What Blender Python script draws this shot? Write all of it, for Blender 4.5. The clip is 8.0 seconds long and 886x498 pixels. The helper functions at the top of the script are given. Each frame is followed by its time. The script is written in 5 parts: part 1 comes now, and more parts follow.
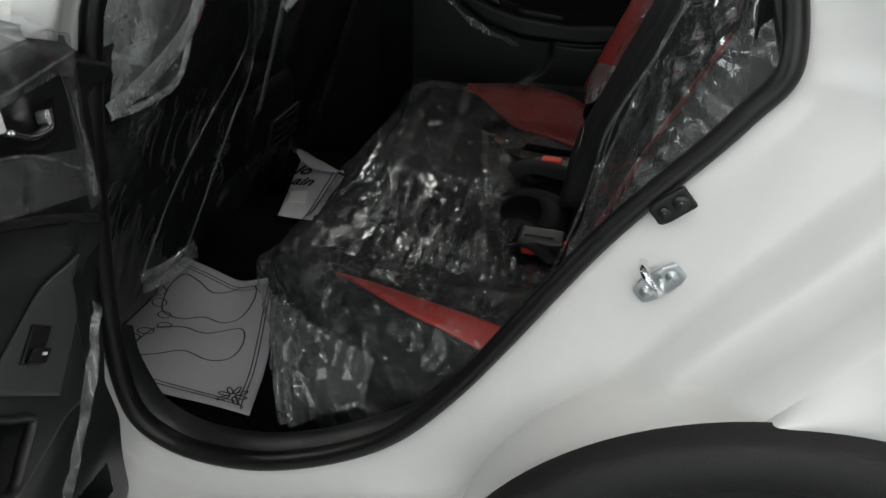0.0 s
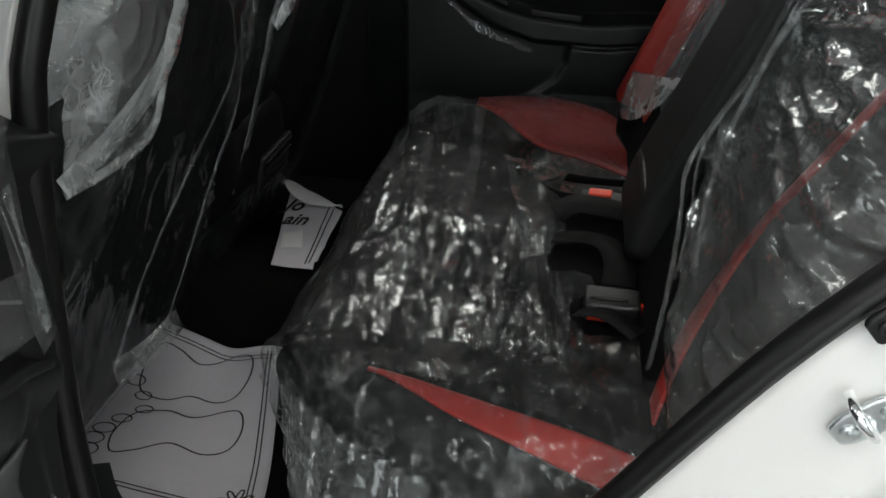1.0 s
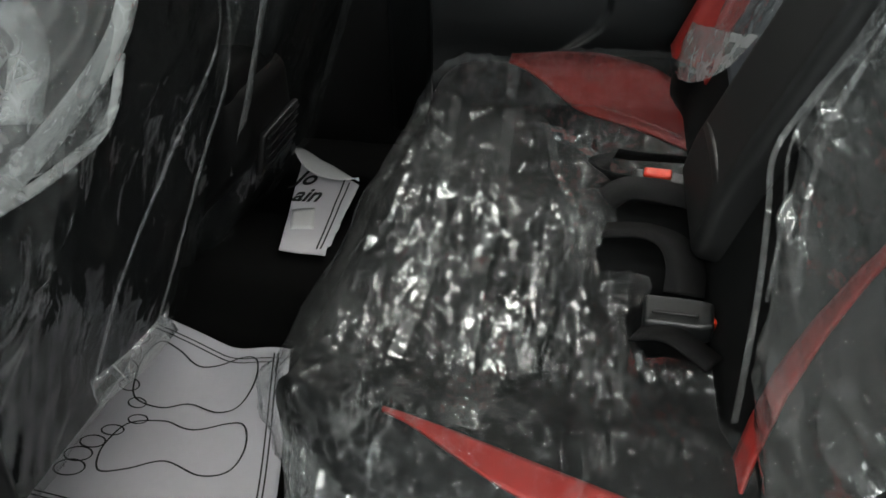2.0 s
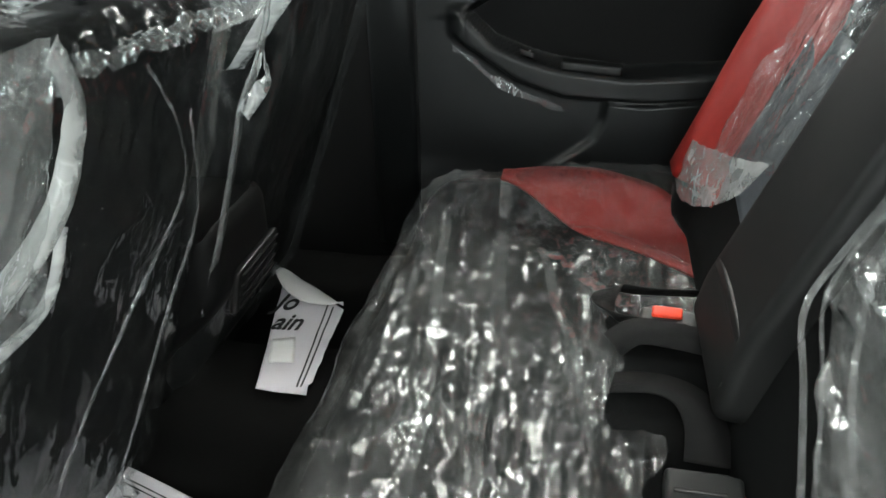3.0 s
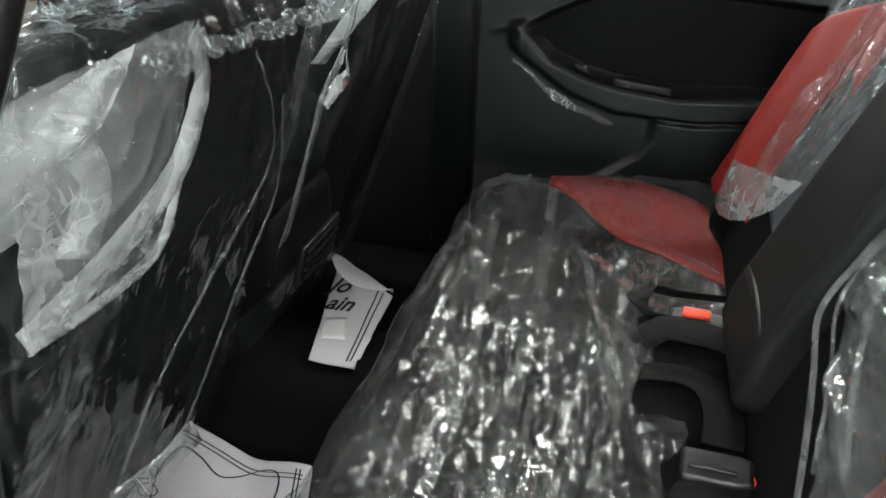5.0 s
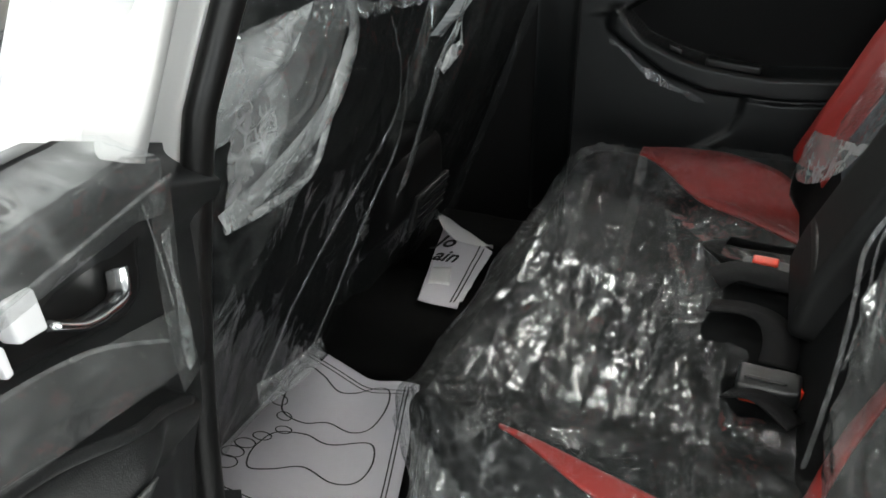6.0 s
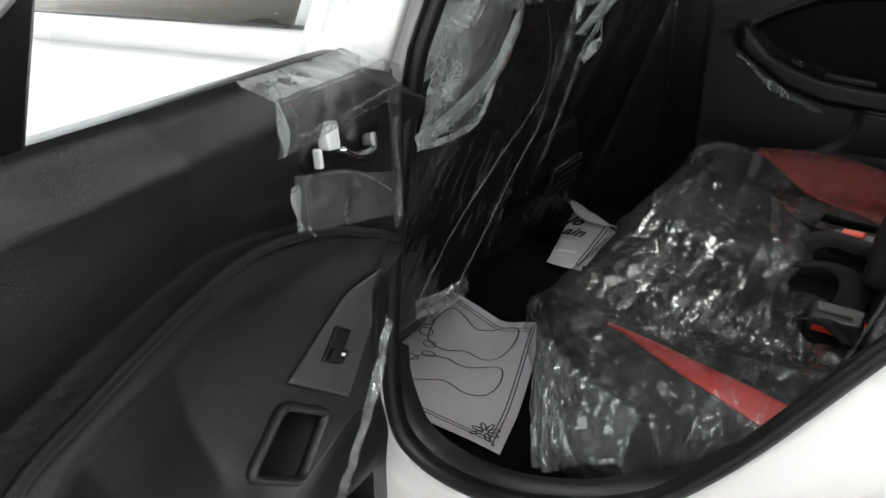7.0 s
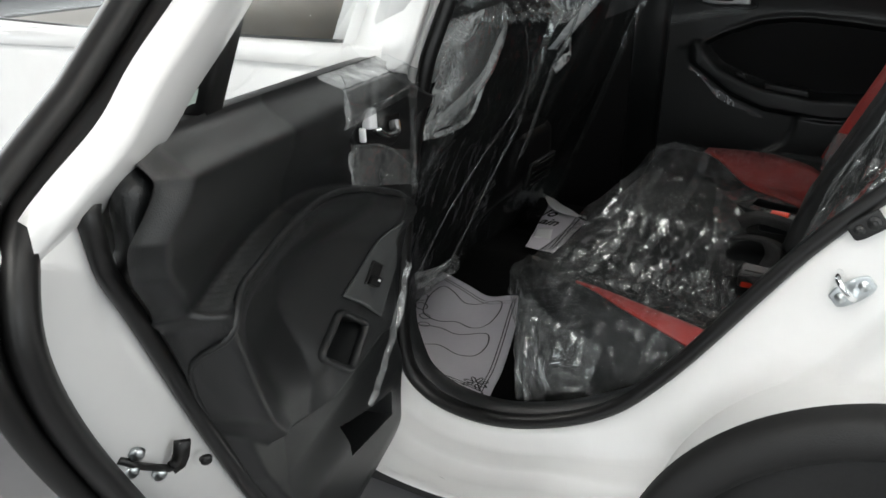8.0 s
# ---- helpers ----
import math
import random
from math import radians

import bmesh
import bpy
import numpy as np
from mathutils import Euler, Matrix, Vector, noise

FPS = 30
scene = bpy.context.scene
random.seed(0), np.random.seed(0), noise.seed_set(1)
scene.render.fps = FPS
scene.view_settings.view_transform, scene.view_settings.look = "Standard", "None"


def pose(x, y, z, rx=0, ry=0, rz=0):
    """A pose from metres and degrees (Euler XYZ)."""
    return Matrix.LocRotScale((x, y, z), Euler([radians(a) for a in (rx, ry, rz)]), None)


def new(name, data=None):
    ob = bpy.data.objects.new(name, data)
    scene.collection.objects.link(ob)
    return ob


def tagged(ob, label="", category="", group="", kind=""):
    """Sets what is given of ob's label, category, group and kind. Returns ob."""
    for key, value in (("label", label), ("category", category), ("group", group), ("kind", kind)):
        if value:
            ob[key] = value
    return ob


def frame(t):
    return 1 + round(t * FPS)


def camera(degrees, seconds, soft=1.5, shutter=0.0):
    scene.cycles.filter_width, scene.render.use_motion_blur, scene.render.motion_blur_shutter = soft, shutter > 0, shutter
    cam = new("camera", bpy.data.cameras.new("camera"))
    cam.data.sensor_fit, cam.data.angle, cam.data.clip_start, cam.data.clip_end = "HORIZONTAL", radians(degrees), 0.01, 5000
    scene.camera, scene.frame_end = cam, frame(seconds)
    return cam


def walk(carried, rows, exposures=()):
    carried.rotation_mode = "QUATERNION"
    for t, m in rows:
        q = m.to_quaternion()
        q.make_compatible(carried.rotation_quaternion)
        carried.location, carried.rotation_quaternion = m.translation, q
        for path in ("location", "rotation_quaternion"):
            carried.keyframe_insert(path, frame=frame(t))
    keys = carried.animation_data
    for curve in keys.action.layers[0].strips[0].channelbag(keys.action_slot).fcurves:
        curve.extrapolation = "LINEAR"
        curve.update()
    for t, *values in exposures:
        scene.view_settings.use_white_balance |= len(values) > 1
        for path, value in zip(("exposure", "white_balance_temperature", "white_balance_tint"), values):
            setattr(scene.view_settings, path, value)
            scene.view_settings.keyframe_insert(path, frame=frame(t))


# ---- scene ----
cam = camera(56.48, 8.0, soft=1.6)
ROWS = [
    (0.0, 0.0055, 0.0199, 1.3376, 62.14, -0.92, 12.88),
    (0.5, -0.0950, 0.1548, 1.3276, 61.89, 0.05, 11.26),
    (1.0, -0.1478, 0.2617, 1.3105, 61.56, 0.44, 9.69),
    (2.5, -0.1944, 0.5197, 1.2776, 56.46, 2.11, 11.65),
    (3.0, -0.2069, 0.5681, 1.3076, 62.90, 1.97, 10.11),
    (3.5, -0.1897, 0.5891, 1.3241, 70.70, -0.39, 2.14),
    (4.0, -0.1770, 0.5897, 1.3315, 74.17, -1.19, -1.89),
    (4.5, -0.2059, 0.5318, 1.3188, 65.44, -1.15, 6.80),
    (6.0, -0.1469, 0.2920, 1.3275, 63.70, 0.72, 21.47),
    (6.5, -0.0911, 0.1259, 1.3286, 65.52, 0.99, 27.26),
    (7.0, -0.0281, 0.0044, 1.3179, 66.15, 0.43, 31.36),
    (7.5, 0.0538, -0.1417, 1.3289, 66.59, -0.41, 32.18),
    (8.0, 0.0776, -0.2477, 1.3536, 67.35, 0.03, 29.70),
]
EXPOSURES = [(0.0, -1.0, 6500, 6), (0.5, -0.9, 6500, 6), (1.0, -0.45, 6500, 6), (2.5, 0.75, 6500, 3), (3.0, 1.2, 6500, 2), (3.5, 1.8, 6500, 0), (4.0, 1.1, 6400, 2), (4.5, 1.05, 6500, 3), (6.0, 0.45, 6500, 6),
             (6.5, 0.1, 6500, 7), (7.0, -0.05, 6500, 8), (7.5, -0.15, 6500, 8), (8.0, -0.35, 6500, 8)]
walk(cam, [(t, pose(x, y, z, rx, ry, rz)) for t, x, y, z, rx, ry, rz in ROWS], EXPOSURES)

GZ = 0.19     # showroom floor
YC = 1.43     # the car's middle line
DOOR = pose(-0.51, 0.72, 0, 0, 0, -75.94)   # open rear door: x along it, y towards its inner face

# ---- world and light ----
world = bpy.data.worlds.new("showroom_world")
world.use_nodes = True
world.node_tree.nodes["Background"].inputs[0].default_value = (0.75, 0.8, 0.85, 1)
world.node_tree.nodes["Background"].inputs[1].default_value = 0.15
scene.world = world


def area_lamp(x, y, z, sx, sy, watts, rx=0, rz=0, colour=(1, 0.97, 0.93)):
    data = bpy.data.lights.new("ceiling_lamp", "AREA")
    data.shape, data.size, data.size_y, data.energy, data.color = "RECTANGLE", sx, sy, watts, colour
    ob = new("ceiling_lamp", data)
    ob.matrix_basis = pose(x, y, z, rx, 0, rz)
    return ob


# last two added on the near side to brighten the white body
LAMPS = [(-3.6, -1.6), (0.6, -1.6), (4.6, -1.6), (-3.6, 5.2), (0.6, 5.2), (4.6, 5.2), (-5.0, 1.5), (4.0, 1.5), (-3.0, 9.0), (2.5, 9.0), (-1.3, -3.2), (1.8, -3.2)]
for lx, ly in LAMPS:
    area_lamp(lx, ly, 4.30, 2.4, 0.35, 80 if ly > 0 else 45)
# unseen daylight-tinted fill lamps added ahead of the car, behind it and behind the camera
area_lamp(-10.6, 3.0, 2.3, 13.0, 3.4, 900, rx=90, rz=-90, colour=(0.95, 0.98, 1.0))
area_lamp(8.6, -1.0, 2.3, 8.0, 3.0, 260, rx=90, rz=90, colour=(0.93, 0.97, 1.0))
area_lamp(-0.5, -5.6, 2.2, 9.0, 3.2, 330, rx=90, colour=(0.93, 0.97, 1.0))


# ---- materials ----
def mat(name, colour, rough=0.5, metal=0.0, coat=0.0, spec=0.5, vary=0.15, scale=30.0, bump=0.0, bump_scale=300.0, rough_vary=0.1):
    m = bpy.data.materials.new(name)
    m.use_nodes = True
    nt = m.node_tree
    b = nt.nodes["Principled BSDF"]
    b.inputs["Metallic"].default_value = metal
    b.inputs["Specular IOR Level"].default_value = spec
    b.inputs["Coat Weight"].default_value = coat
    b.inputs["Coat Roughness"].default_value = 0.04
    tc = nt.nodes.new("ShaderNodeTexCoord")
    n1 = nt.nodes.new("ShaderNodeTexNoise")
    n1.inputs["Scale"].default_value, n1.inputs["Detail"].default_value = scale * 0.12, 6
    nt.links.new(tc.outputs["Object"], n1.inputs["Vector"])
    n2 = nt.nodes.new("ShaderNodeTexNoise")
    n2.inputs["Scale"].default_value, n2.inputs["Detail"].default_value = scale * 4, 3
    nt.links.new(tc.outputs["Object"], n2.inputs["Vector"])
    add = nt.nodes.new("ShaderNodeMath")
    add.operation = "ADD"
    nt.links.new(n1.outputs["Fac"], add.inputs[0])
    nt.links.new(n2.outputs["Fac"], add.inputs[1])
    ramp = nt.nodes.new("ShaderNodeMapRange")
    ramp.inputs["From Min"].default_value, ramp.inputs["From Max"].default_value = 0.6, 1.4
    ramp.inputs["To Min"].default_value, ramp.inputs["To Max"].default_value = 1 - vary, 1 + vary
    nt.links.new(add.outputs[0], ramp.inputs["Value"])
    mix = nt.nodes.new("ShaderNodeVectorMath")
    mix.operation = "SCALE"
    mix.inputs[0].default_value = colour
    nt.links.new(ramp.outputs[0], mix.inputs["Scale"])
    nt.links.new(mix.outputs[0], b.inputs["Base Color"])
    rr = nt.nodes.new("ShaderNodeMapRange")
    rr.inputs["From Min"].default_value, rr.inputs["From Max"].default_value = 0.3, 0.7
    rr.inputs["To Min"].default_value, rr.inputs["To Max"].default_value = max(0, rough - rough_vary * rough), min(1, rough + rough_vary * rough)
    nt.links.new(n1.outputs["Fac"], rr.inputs["Value"])
    nt.links.new(rr.outputs[0], b.inputs["Roughness"])
    if bump:
        n3 = nt.nodes.new("ShaderNodeTexNoise")
        n3.inputs["Scale"].default_value, n3.inputs["Detail"].default_value = bump_scale, 2
        nt.links.new(tc.outputs["Object"], n3.inputs["Vector"])
        bp = nt.nodes.new("ShaderNodeBump")
        bp.inputs["Strength"].default_value, bp.inputs["Distance"].default_value = bump, 0.001
        nt.links.new(n3.outputs["Fac"], bp.inputs["Height"])
        nt.links.new(bp.outputs[0], b.inputs["Normal"])
    return m


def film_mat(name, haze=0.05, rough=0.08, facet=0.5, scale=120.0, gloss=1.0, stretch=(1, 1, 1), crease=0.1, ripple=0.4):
    """Thin clear plastic: see-through, a little milky, crumpled into small tilted facets; crease whitening and glints
    are put in as pale lines.
    """
    m = bpy.data.materials.new(name)
    m.use_nodes = True
    nt = m.node_tree
    nt.nodes.remove(nt.nodes["Principled BSDF"])
    out = nt.nodes["Material Output"]
    tc = nt.nodes.new("ShaderNodeTexCoord")

    def vec(op, a, b=None, k=None):
        n = nt.nodes.new("ShaderNodeVectorMath")
        n.operation = op
        nt.links.new(a, n.inputs[0])
        if b is not None:
            if isinstance(b, tuple):
                n.inputs[1].default_value = b
            else:
                nt.links.new(b, n.inputs[1])
        if k is not None:
            if isinstance(k, float):
                n.inputs["Scale"].default_value = k
            else:
                nt.links.new(k, n.inputs["Scale"])
        return n.outputs[0]

    def num(op, a, b, c=None):
        n = nt.nodes.new("ShaderNodeMath")
        n.operation = op
        for k, v in enumerate((a, b, c)):
            if isinstance(v, float):
                n.inputs[k].default_value = v
            elif v is not None:
                nt.links.new(v, n.inputs[k])
        return n.outputs[0]

    def noise_tex(at, size, detail=2.0):
        n = nt.nodes.new("ShaderNodeTexNoise")
        n.inputs["Scale"].default_value, n.inputs["Detail"].default_value = size, detail
        nt.links.new(at, n.inputs["Vector"])
        return n

    def ramp(v, a, b, lo, hi):
        n = nt.nodes.new("ShaderNodeMapRange")
        for key, val in (("From Min", a), ("From Max", b), ("To Min", lo), ("To Max", hi)):
            n.inputs[key].default_value = val
        nt.links.new(v, n.inputs["Value"])
        return n.outputs[0]

    mp = nt.nodes.new("ShaderNodeMapping")
    mp.inputs["Scale"].default_value = stretch
    nt.links.new(tc.outputs["Object"], mp.inputs["Vector"])
    at = mp.outputs[0]
    wob = noise_tex(tc.outputs["Object"], scale * 0.25, 3.0)
    moved = vec("ADD", at, vec("SCALE", wob.outputs["Color"], k=1.6 / scale))
    normal = tc.outputs["Normal"]
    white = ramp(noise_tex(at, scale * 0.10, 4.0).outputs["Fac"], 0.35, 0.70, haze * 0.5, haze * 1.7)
    if facet:
        where = ramp(noise_tex(at, scale * 0.07, 3.0).outputs["Fac"], 0.38, 0.60, 0.25, 1.0)
        for size, share in ((scale, 1.0), (scale * 2.2, 0.4)):
            v = nt.nodes.new("ShaderNodeTexVoronoi")
            v.inputs["Scale"].default_value = size
            nt.links.new(moved, v.inputs["Vector"])
            tilt = vec("MULTIPLY", vec("SUBTRACT", v.outputs["Color"], (0.5, 0.5, 0.5)), tuple(max(0.8, k) for k in stretch))
            normal = vec("ADD", normal, vec("SCALE", tilt, k=num("MULTIPLY", where, facet * share)))
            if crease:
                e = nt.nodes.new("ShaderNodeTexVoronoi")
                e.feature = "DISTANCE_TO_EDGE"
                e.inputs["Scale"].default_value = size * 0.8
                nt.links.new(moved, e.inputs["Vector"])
                # pale lines on the creases: whitening plus glints painted into the colour
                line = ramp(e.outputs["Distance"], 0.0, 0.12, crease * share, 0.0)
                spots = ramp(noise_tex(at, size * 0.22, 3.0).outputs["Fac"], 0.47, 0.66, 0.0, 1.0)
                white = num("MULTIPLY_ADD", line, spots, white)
        normal = vec("NORMALIZE", normal)
    bp = nt.nodes.new("ShaderNodeBump")
    bp.inputs["Strength"].default_value, bp.inputs["Distance"].default_value = ripple if facet else 0.0, 0.5 / scale
    nt.links.new(noise_tex(moved, scale * 1.3, 3.0).outputs["Fac"], bp.inputs["Height"])
    nt.links.new(normal, bp.inputs["Normal"])
    clear = nt.nodes.new("ShaderNodeBsdfTransparent")
    clear.inputs[0].default_value = (0.96, 0.97, 0.97, 1)
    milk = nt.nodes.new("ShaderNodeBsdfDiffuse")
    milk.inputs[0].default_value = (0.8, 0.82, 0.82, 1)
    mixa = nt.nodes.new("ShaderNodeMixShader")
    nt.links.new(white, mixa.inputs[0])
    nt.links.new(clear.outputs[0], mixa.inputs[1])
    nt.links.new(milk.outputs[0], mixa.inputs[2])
    gl = nt.nodes.new("ShaderNodeBsdfGlossy")
    gl.inputs["Roughness"].default_value = rough
    gl.inputs[0].default_value = (0.95, 0.97, 0.97, 1)
    fr = nt.nodes.new("ShaderNodeLayerWeight")
    fr.inputs["Blend"].default_value = 0.5
    if facet:
        nt.links.new(bp.outputs[0], gl.inputs["Normal"])
        nt.links.new(bp.outputs[0], fr.inputs["Normal"])
    shine = num("MULTIPLY_ADD", num("POWER", fr.outputs["Facing"], 3.5), 0.8 * gloss, 0.07 * gloss)
    mixb = nt.nodes.new("ShaderNodeMixShader")
    nt.links.new(shine, mixb.inputs[0])
    nt.links.new(mixa.outputs[0], mixb.inputs[1])
    nt.links.new(gl.outputs[0], mixb.inputs[2])
    nt.links.new(mixb.outputs[0], out.inputs[0])
    return m


def glow_mat(name, colour, strength):
    m = bpy.data.materials.new(name)
    m.use_nodes = True
    b = m.node_tree.nodes["Principled BSDF"]
    b.inputs["Base Color"].default_value = (*colour, 1)
    b.inputs["Emission Color"].default_value = (*colour, 1)
    b.inputs["Emission Strength"].default_value = strength
    return m


WHITE = mat("white_paint", (0.80, 0.80, 0.79), 0.32, coat=0.7, vary=0.02, scale=8)
TRIM = mat("black_trim_plastic", (0.0100, 0.0110, 0.0114), 0.38, spec=0.60, vary=0.12, scale=20, bump=0.35, bump_scale=900)
TRIMSOFT = mat("charcoal_trim_plastic", (0.0058, 0.0062, 0.0064), 0.5, spec=0.3, vary=0.12, scale=20, bump=0.3, bump_scale=900)
GREYTRIM = mat("grey_switch_panel", (0.045, 0.048, 0.048), 0.45, vary=0.08, scale=20, bump=0.2, bump_scale=900)
CLAD = mat("black_wheel_arch_cladding", (0.009, 0.009, 0.009), 0.65, vary=0.2, scale=15, bump=0.5, bump_scale=500)
RUBBER = mat("black_rubber", (0.005, 0.005, 0.005), 0.42, vary=0.2, scale=25)
FABRIC = mat("charcoal_seat_cloth", (0.0055, 0.006, 0.0063), 0.9, vary=0.3, scale=60, bump=0.8, bump_scale=1200, spec=0.1)
GREYFAB = mat("blue_grey_seat_cloth", (0.10, 0.11, 0.125), 0.8, vary=0.2, scale=60, bump=0.8, bump_scale=1200, spec=0.2)
RED = mat("red_seat_vinyl", (0.36, 0.022, 0.017), 0.45, vary=0.12, scale=30, bump=0.3, bump_scale=700)
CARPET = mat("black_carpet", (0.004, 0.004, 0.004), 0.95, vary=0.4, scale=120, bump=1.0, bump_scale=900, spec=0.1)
PAPER = mat("printed_paper", (0.66, 0.64, 0.69), 0.75, vary=0.03, scale=20, bump=0.1, bump_scale=60)
WPAPER = mat("white_paper", (0.85, 0.85, 0.86), 0.7, vary=0.02, scale=20)
INK = mat("black_ink", (0.012, 0.012, 0.014), 0.7)
ZINC = mat("zinc_steel", (0.62, 0.66, 0.67), 0.28, metal=1.0, vary=0.15, scale=60)
CHROME = mat("chrome", (0.85, 0.86, 0.87), 0.12, metal=1.0, vary=0.05)
SILVER = mat("satin_silver_plastic", (0.62, 0.63, 0.64), 0.3, metal=0.6, vary=0.05)
BELT = mat("black_seat_belt_webbing", (0.005, 0.005, 0.0055), 0.55, spec=0.2, vary=0.15, scale=80, bump=0.8, bump_scale=1500)
BUTTON = mat("red_button", (0.75, 0.05, 0.02), 0.35)
FLOORTILE = mat("grey_showroom_tile", (0.20, 0.20, 0.205), 0.22, vary=0.08, scale=3)
WALL = mat("white_wall_paint", (0.52, 0.53, 0.54), 0.75, vary=0.04, scale=3)
ORANGE = mat("orange_paint", (0.62, 0.21, 0.02), 0.3, coat=0.8, vary=0.03, scale=8)
REDPAINT = mat("red_car_paint", (0.20, 0.010, 0.014), 0.3, coat=0.8, vary=0.03, scale=8)
HEADLINER = mat("grey_headliner", (0.13, 0.13, 0.127), 0.9, vary=0.1, scale=60, bump=0.5, bump_scale=900)
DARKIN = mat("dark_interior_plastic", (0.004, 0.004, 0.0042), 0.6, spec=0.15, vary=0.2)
BEIGE = mat("beige_dashboard", (0.30, 0.28, 0.25), 0.6, vary=0.1)
LIGHTGREY = mat("light_grey_pillar_trim", (0.55, 0.56, 0.55), 0.6, vary=0.05)
GLASS = film_mat("window_glass", haze=0.0, rough=0.0, facet=0.0, gloss=0.5)
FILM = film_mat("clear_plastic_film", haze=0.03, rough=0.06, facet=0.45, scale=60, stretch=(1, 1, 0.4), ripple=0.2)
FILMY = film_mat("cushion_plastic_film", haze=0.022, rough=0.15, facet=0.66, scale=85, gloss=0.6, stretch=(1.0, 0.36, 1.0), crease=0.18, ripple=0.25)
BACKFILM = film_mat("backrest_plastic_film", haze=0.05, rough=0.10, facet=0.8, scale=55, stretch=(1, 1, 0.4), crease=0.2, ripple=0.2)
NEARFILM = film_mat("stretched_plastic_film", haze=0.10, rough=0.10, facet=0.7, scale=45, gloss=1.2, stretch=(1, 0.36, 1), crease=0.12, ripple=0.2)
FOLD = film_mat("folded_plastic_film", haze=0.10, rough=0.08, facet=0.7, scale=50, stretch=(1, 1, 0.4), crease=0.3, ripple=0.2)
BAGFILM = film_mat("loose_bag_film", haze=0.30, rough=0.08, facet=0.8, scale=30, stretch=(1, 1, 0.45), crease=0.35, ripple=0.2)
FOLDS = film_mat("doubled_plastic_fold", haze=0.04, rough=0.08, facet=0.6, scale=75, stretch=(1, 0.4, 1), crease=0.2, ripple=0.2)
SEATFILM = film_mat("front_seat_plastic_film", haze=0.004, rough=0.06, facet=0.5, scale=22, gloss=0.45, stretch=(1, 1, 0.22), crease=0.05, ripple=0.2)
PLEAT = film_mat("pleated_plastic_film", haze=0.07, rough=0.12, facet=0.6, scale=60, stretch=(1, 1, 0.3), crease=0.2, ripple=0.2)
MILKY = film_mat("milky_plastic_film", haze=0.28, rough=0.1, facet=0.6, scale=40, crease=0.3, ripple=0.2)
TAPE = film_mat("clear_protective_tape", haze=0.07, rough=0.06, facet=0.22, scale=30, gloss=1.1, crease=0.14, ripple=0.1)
STICKER = mat("pale_green_print", (0.55, 0.66, 0.60), 0.6, vary=0.1, scale=40)
LAMPGLOW = glow_mat("lamp_diffuser", (1, 0.97, 0.93), 12.0)
TREAD = mat("tyre_rubber", (0.015, 0.015, 0.015), 0.75, vary=0.2, bump=0.5)

# ---- mesh helpers ----
INV = {}


def thing(name, x, y, z, label, category, group="", kind=""):
    ob = new(name)
    ob.empty_display_size = 0.1
    ob.location = (x, y, z)
    INV[ob.name] = Matrix.Translation((x, y, z)).inverted()
    return tagged(ob, label, category, group, kind)


def part(name, bm, material, parent=None, label="", smooth=True, solid=0.0, bevel=0.0):
    me = bpy.data.meshes.new(name)
    bm.normal_update()
    bm.to_mesh(me)
    bm.free()
    me.materials.append(material)
    for p in me.polygons:
        p.use_smooth = smooth
    ob = new(name, me)
    if parent is not None:
        ob.parent = parent
        if parent.name in INV:
            ob.matrix_parent_inverse = INV[parent.name]
    if solid:
        md = ob.modifiers.new("thickness", "SOLIDIFY")
        md.thickness, md.offset = solid, 0
    if bevel:
        md = ob.modifiers.new("edges", "BEVEL")
        md.width, md.segments, md.limit_method = bevel, 2, "ANGLE"
    if label:
        ob["label"] = label
    return ob


def single(name, bm, material, label, category, group="", kind="", **kw):
    return tagged(part(name, bm, material, None, **kw), label, category, group, kind)


def grid(nu, nv, f, closed_u=False):
    """A sheet of nu by nv cells from f(u, v), u and v from 0 to 1."""
    bm = bmesh.new()
    rows = []
    for j in range(nv + 1):
        rows.append([bm.verts.new(f(i / nu, j / nv)) for i in range(nu if closed_u else nu + 1)])
    for j in range(nv):
        for i in range(nu):
            k = (i + 1) % len(rows[j])
            bm.faces.new((rows[j][i], rows[j][k], rows[j + 1][k], rows[j + 1][i]))
    return bm


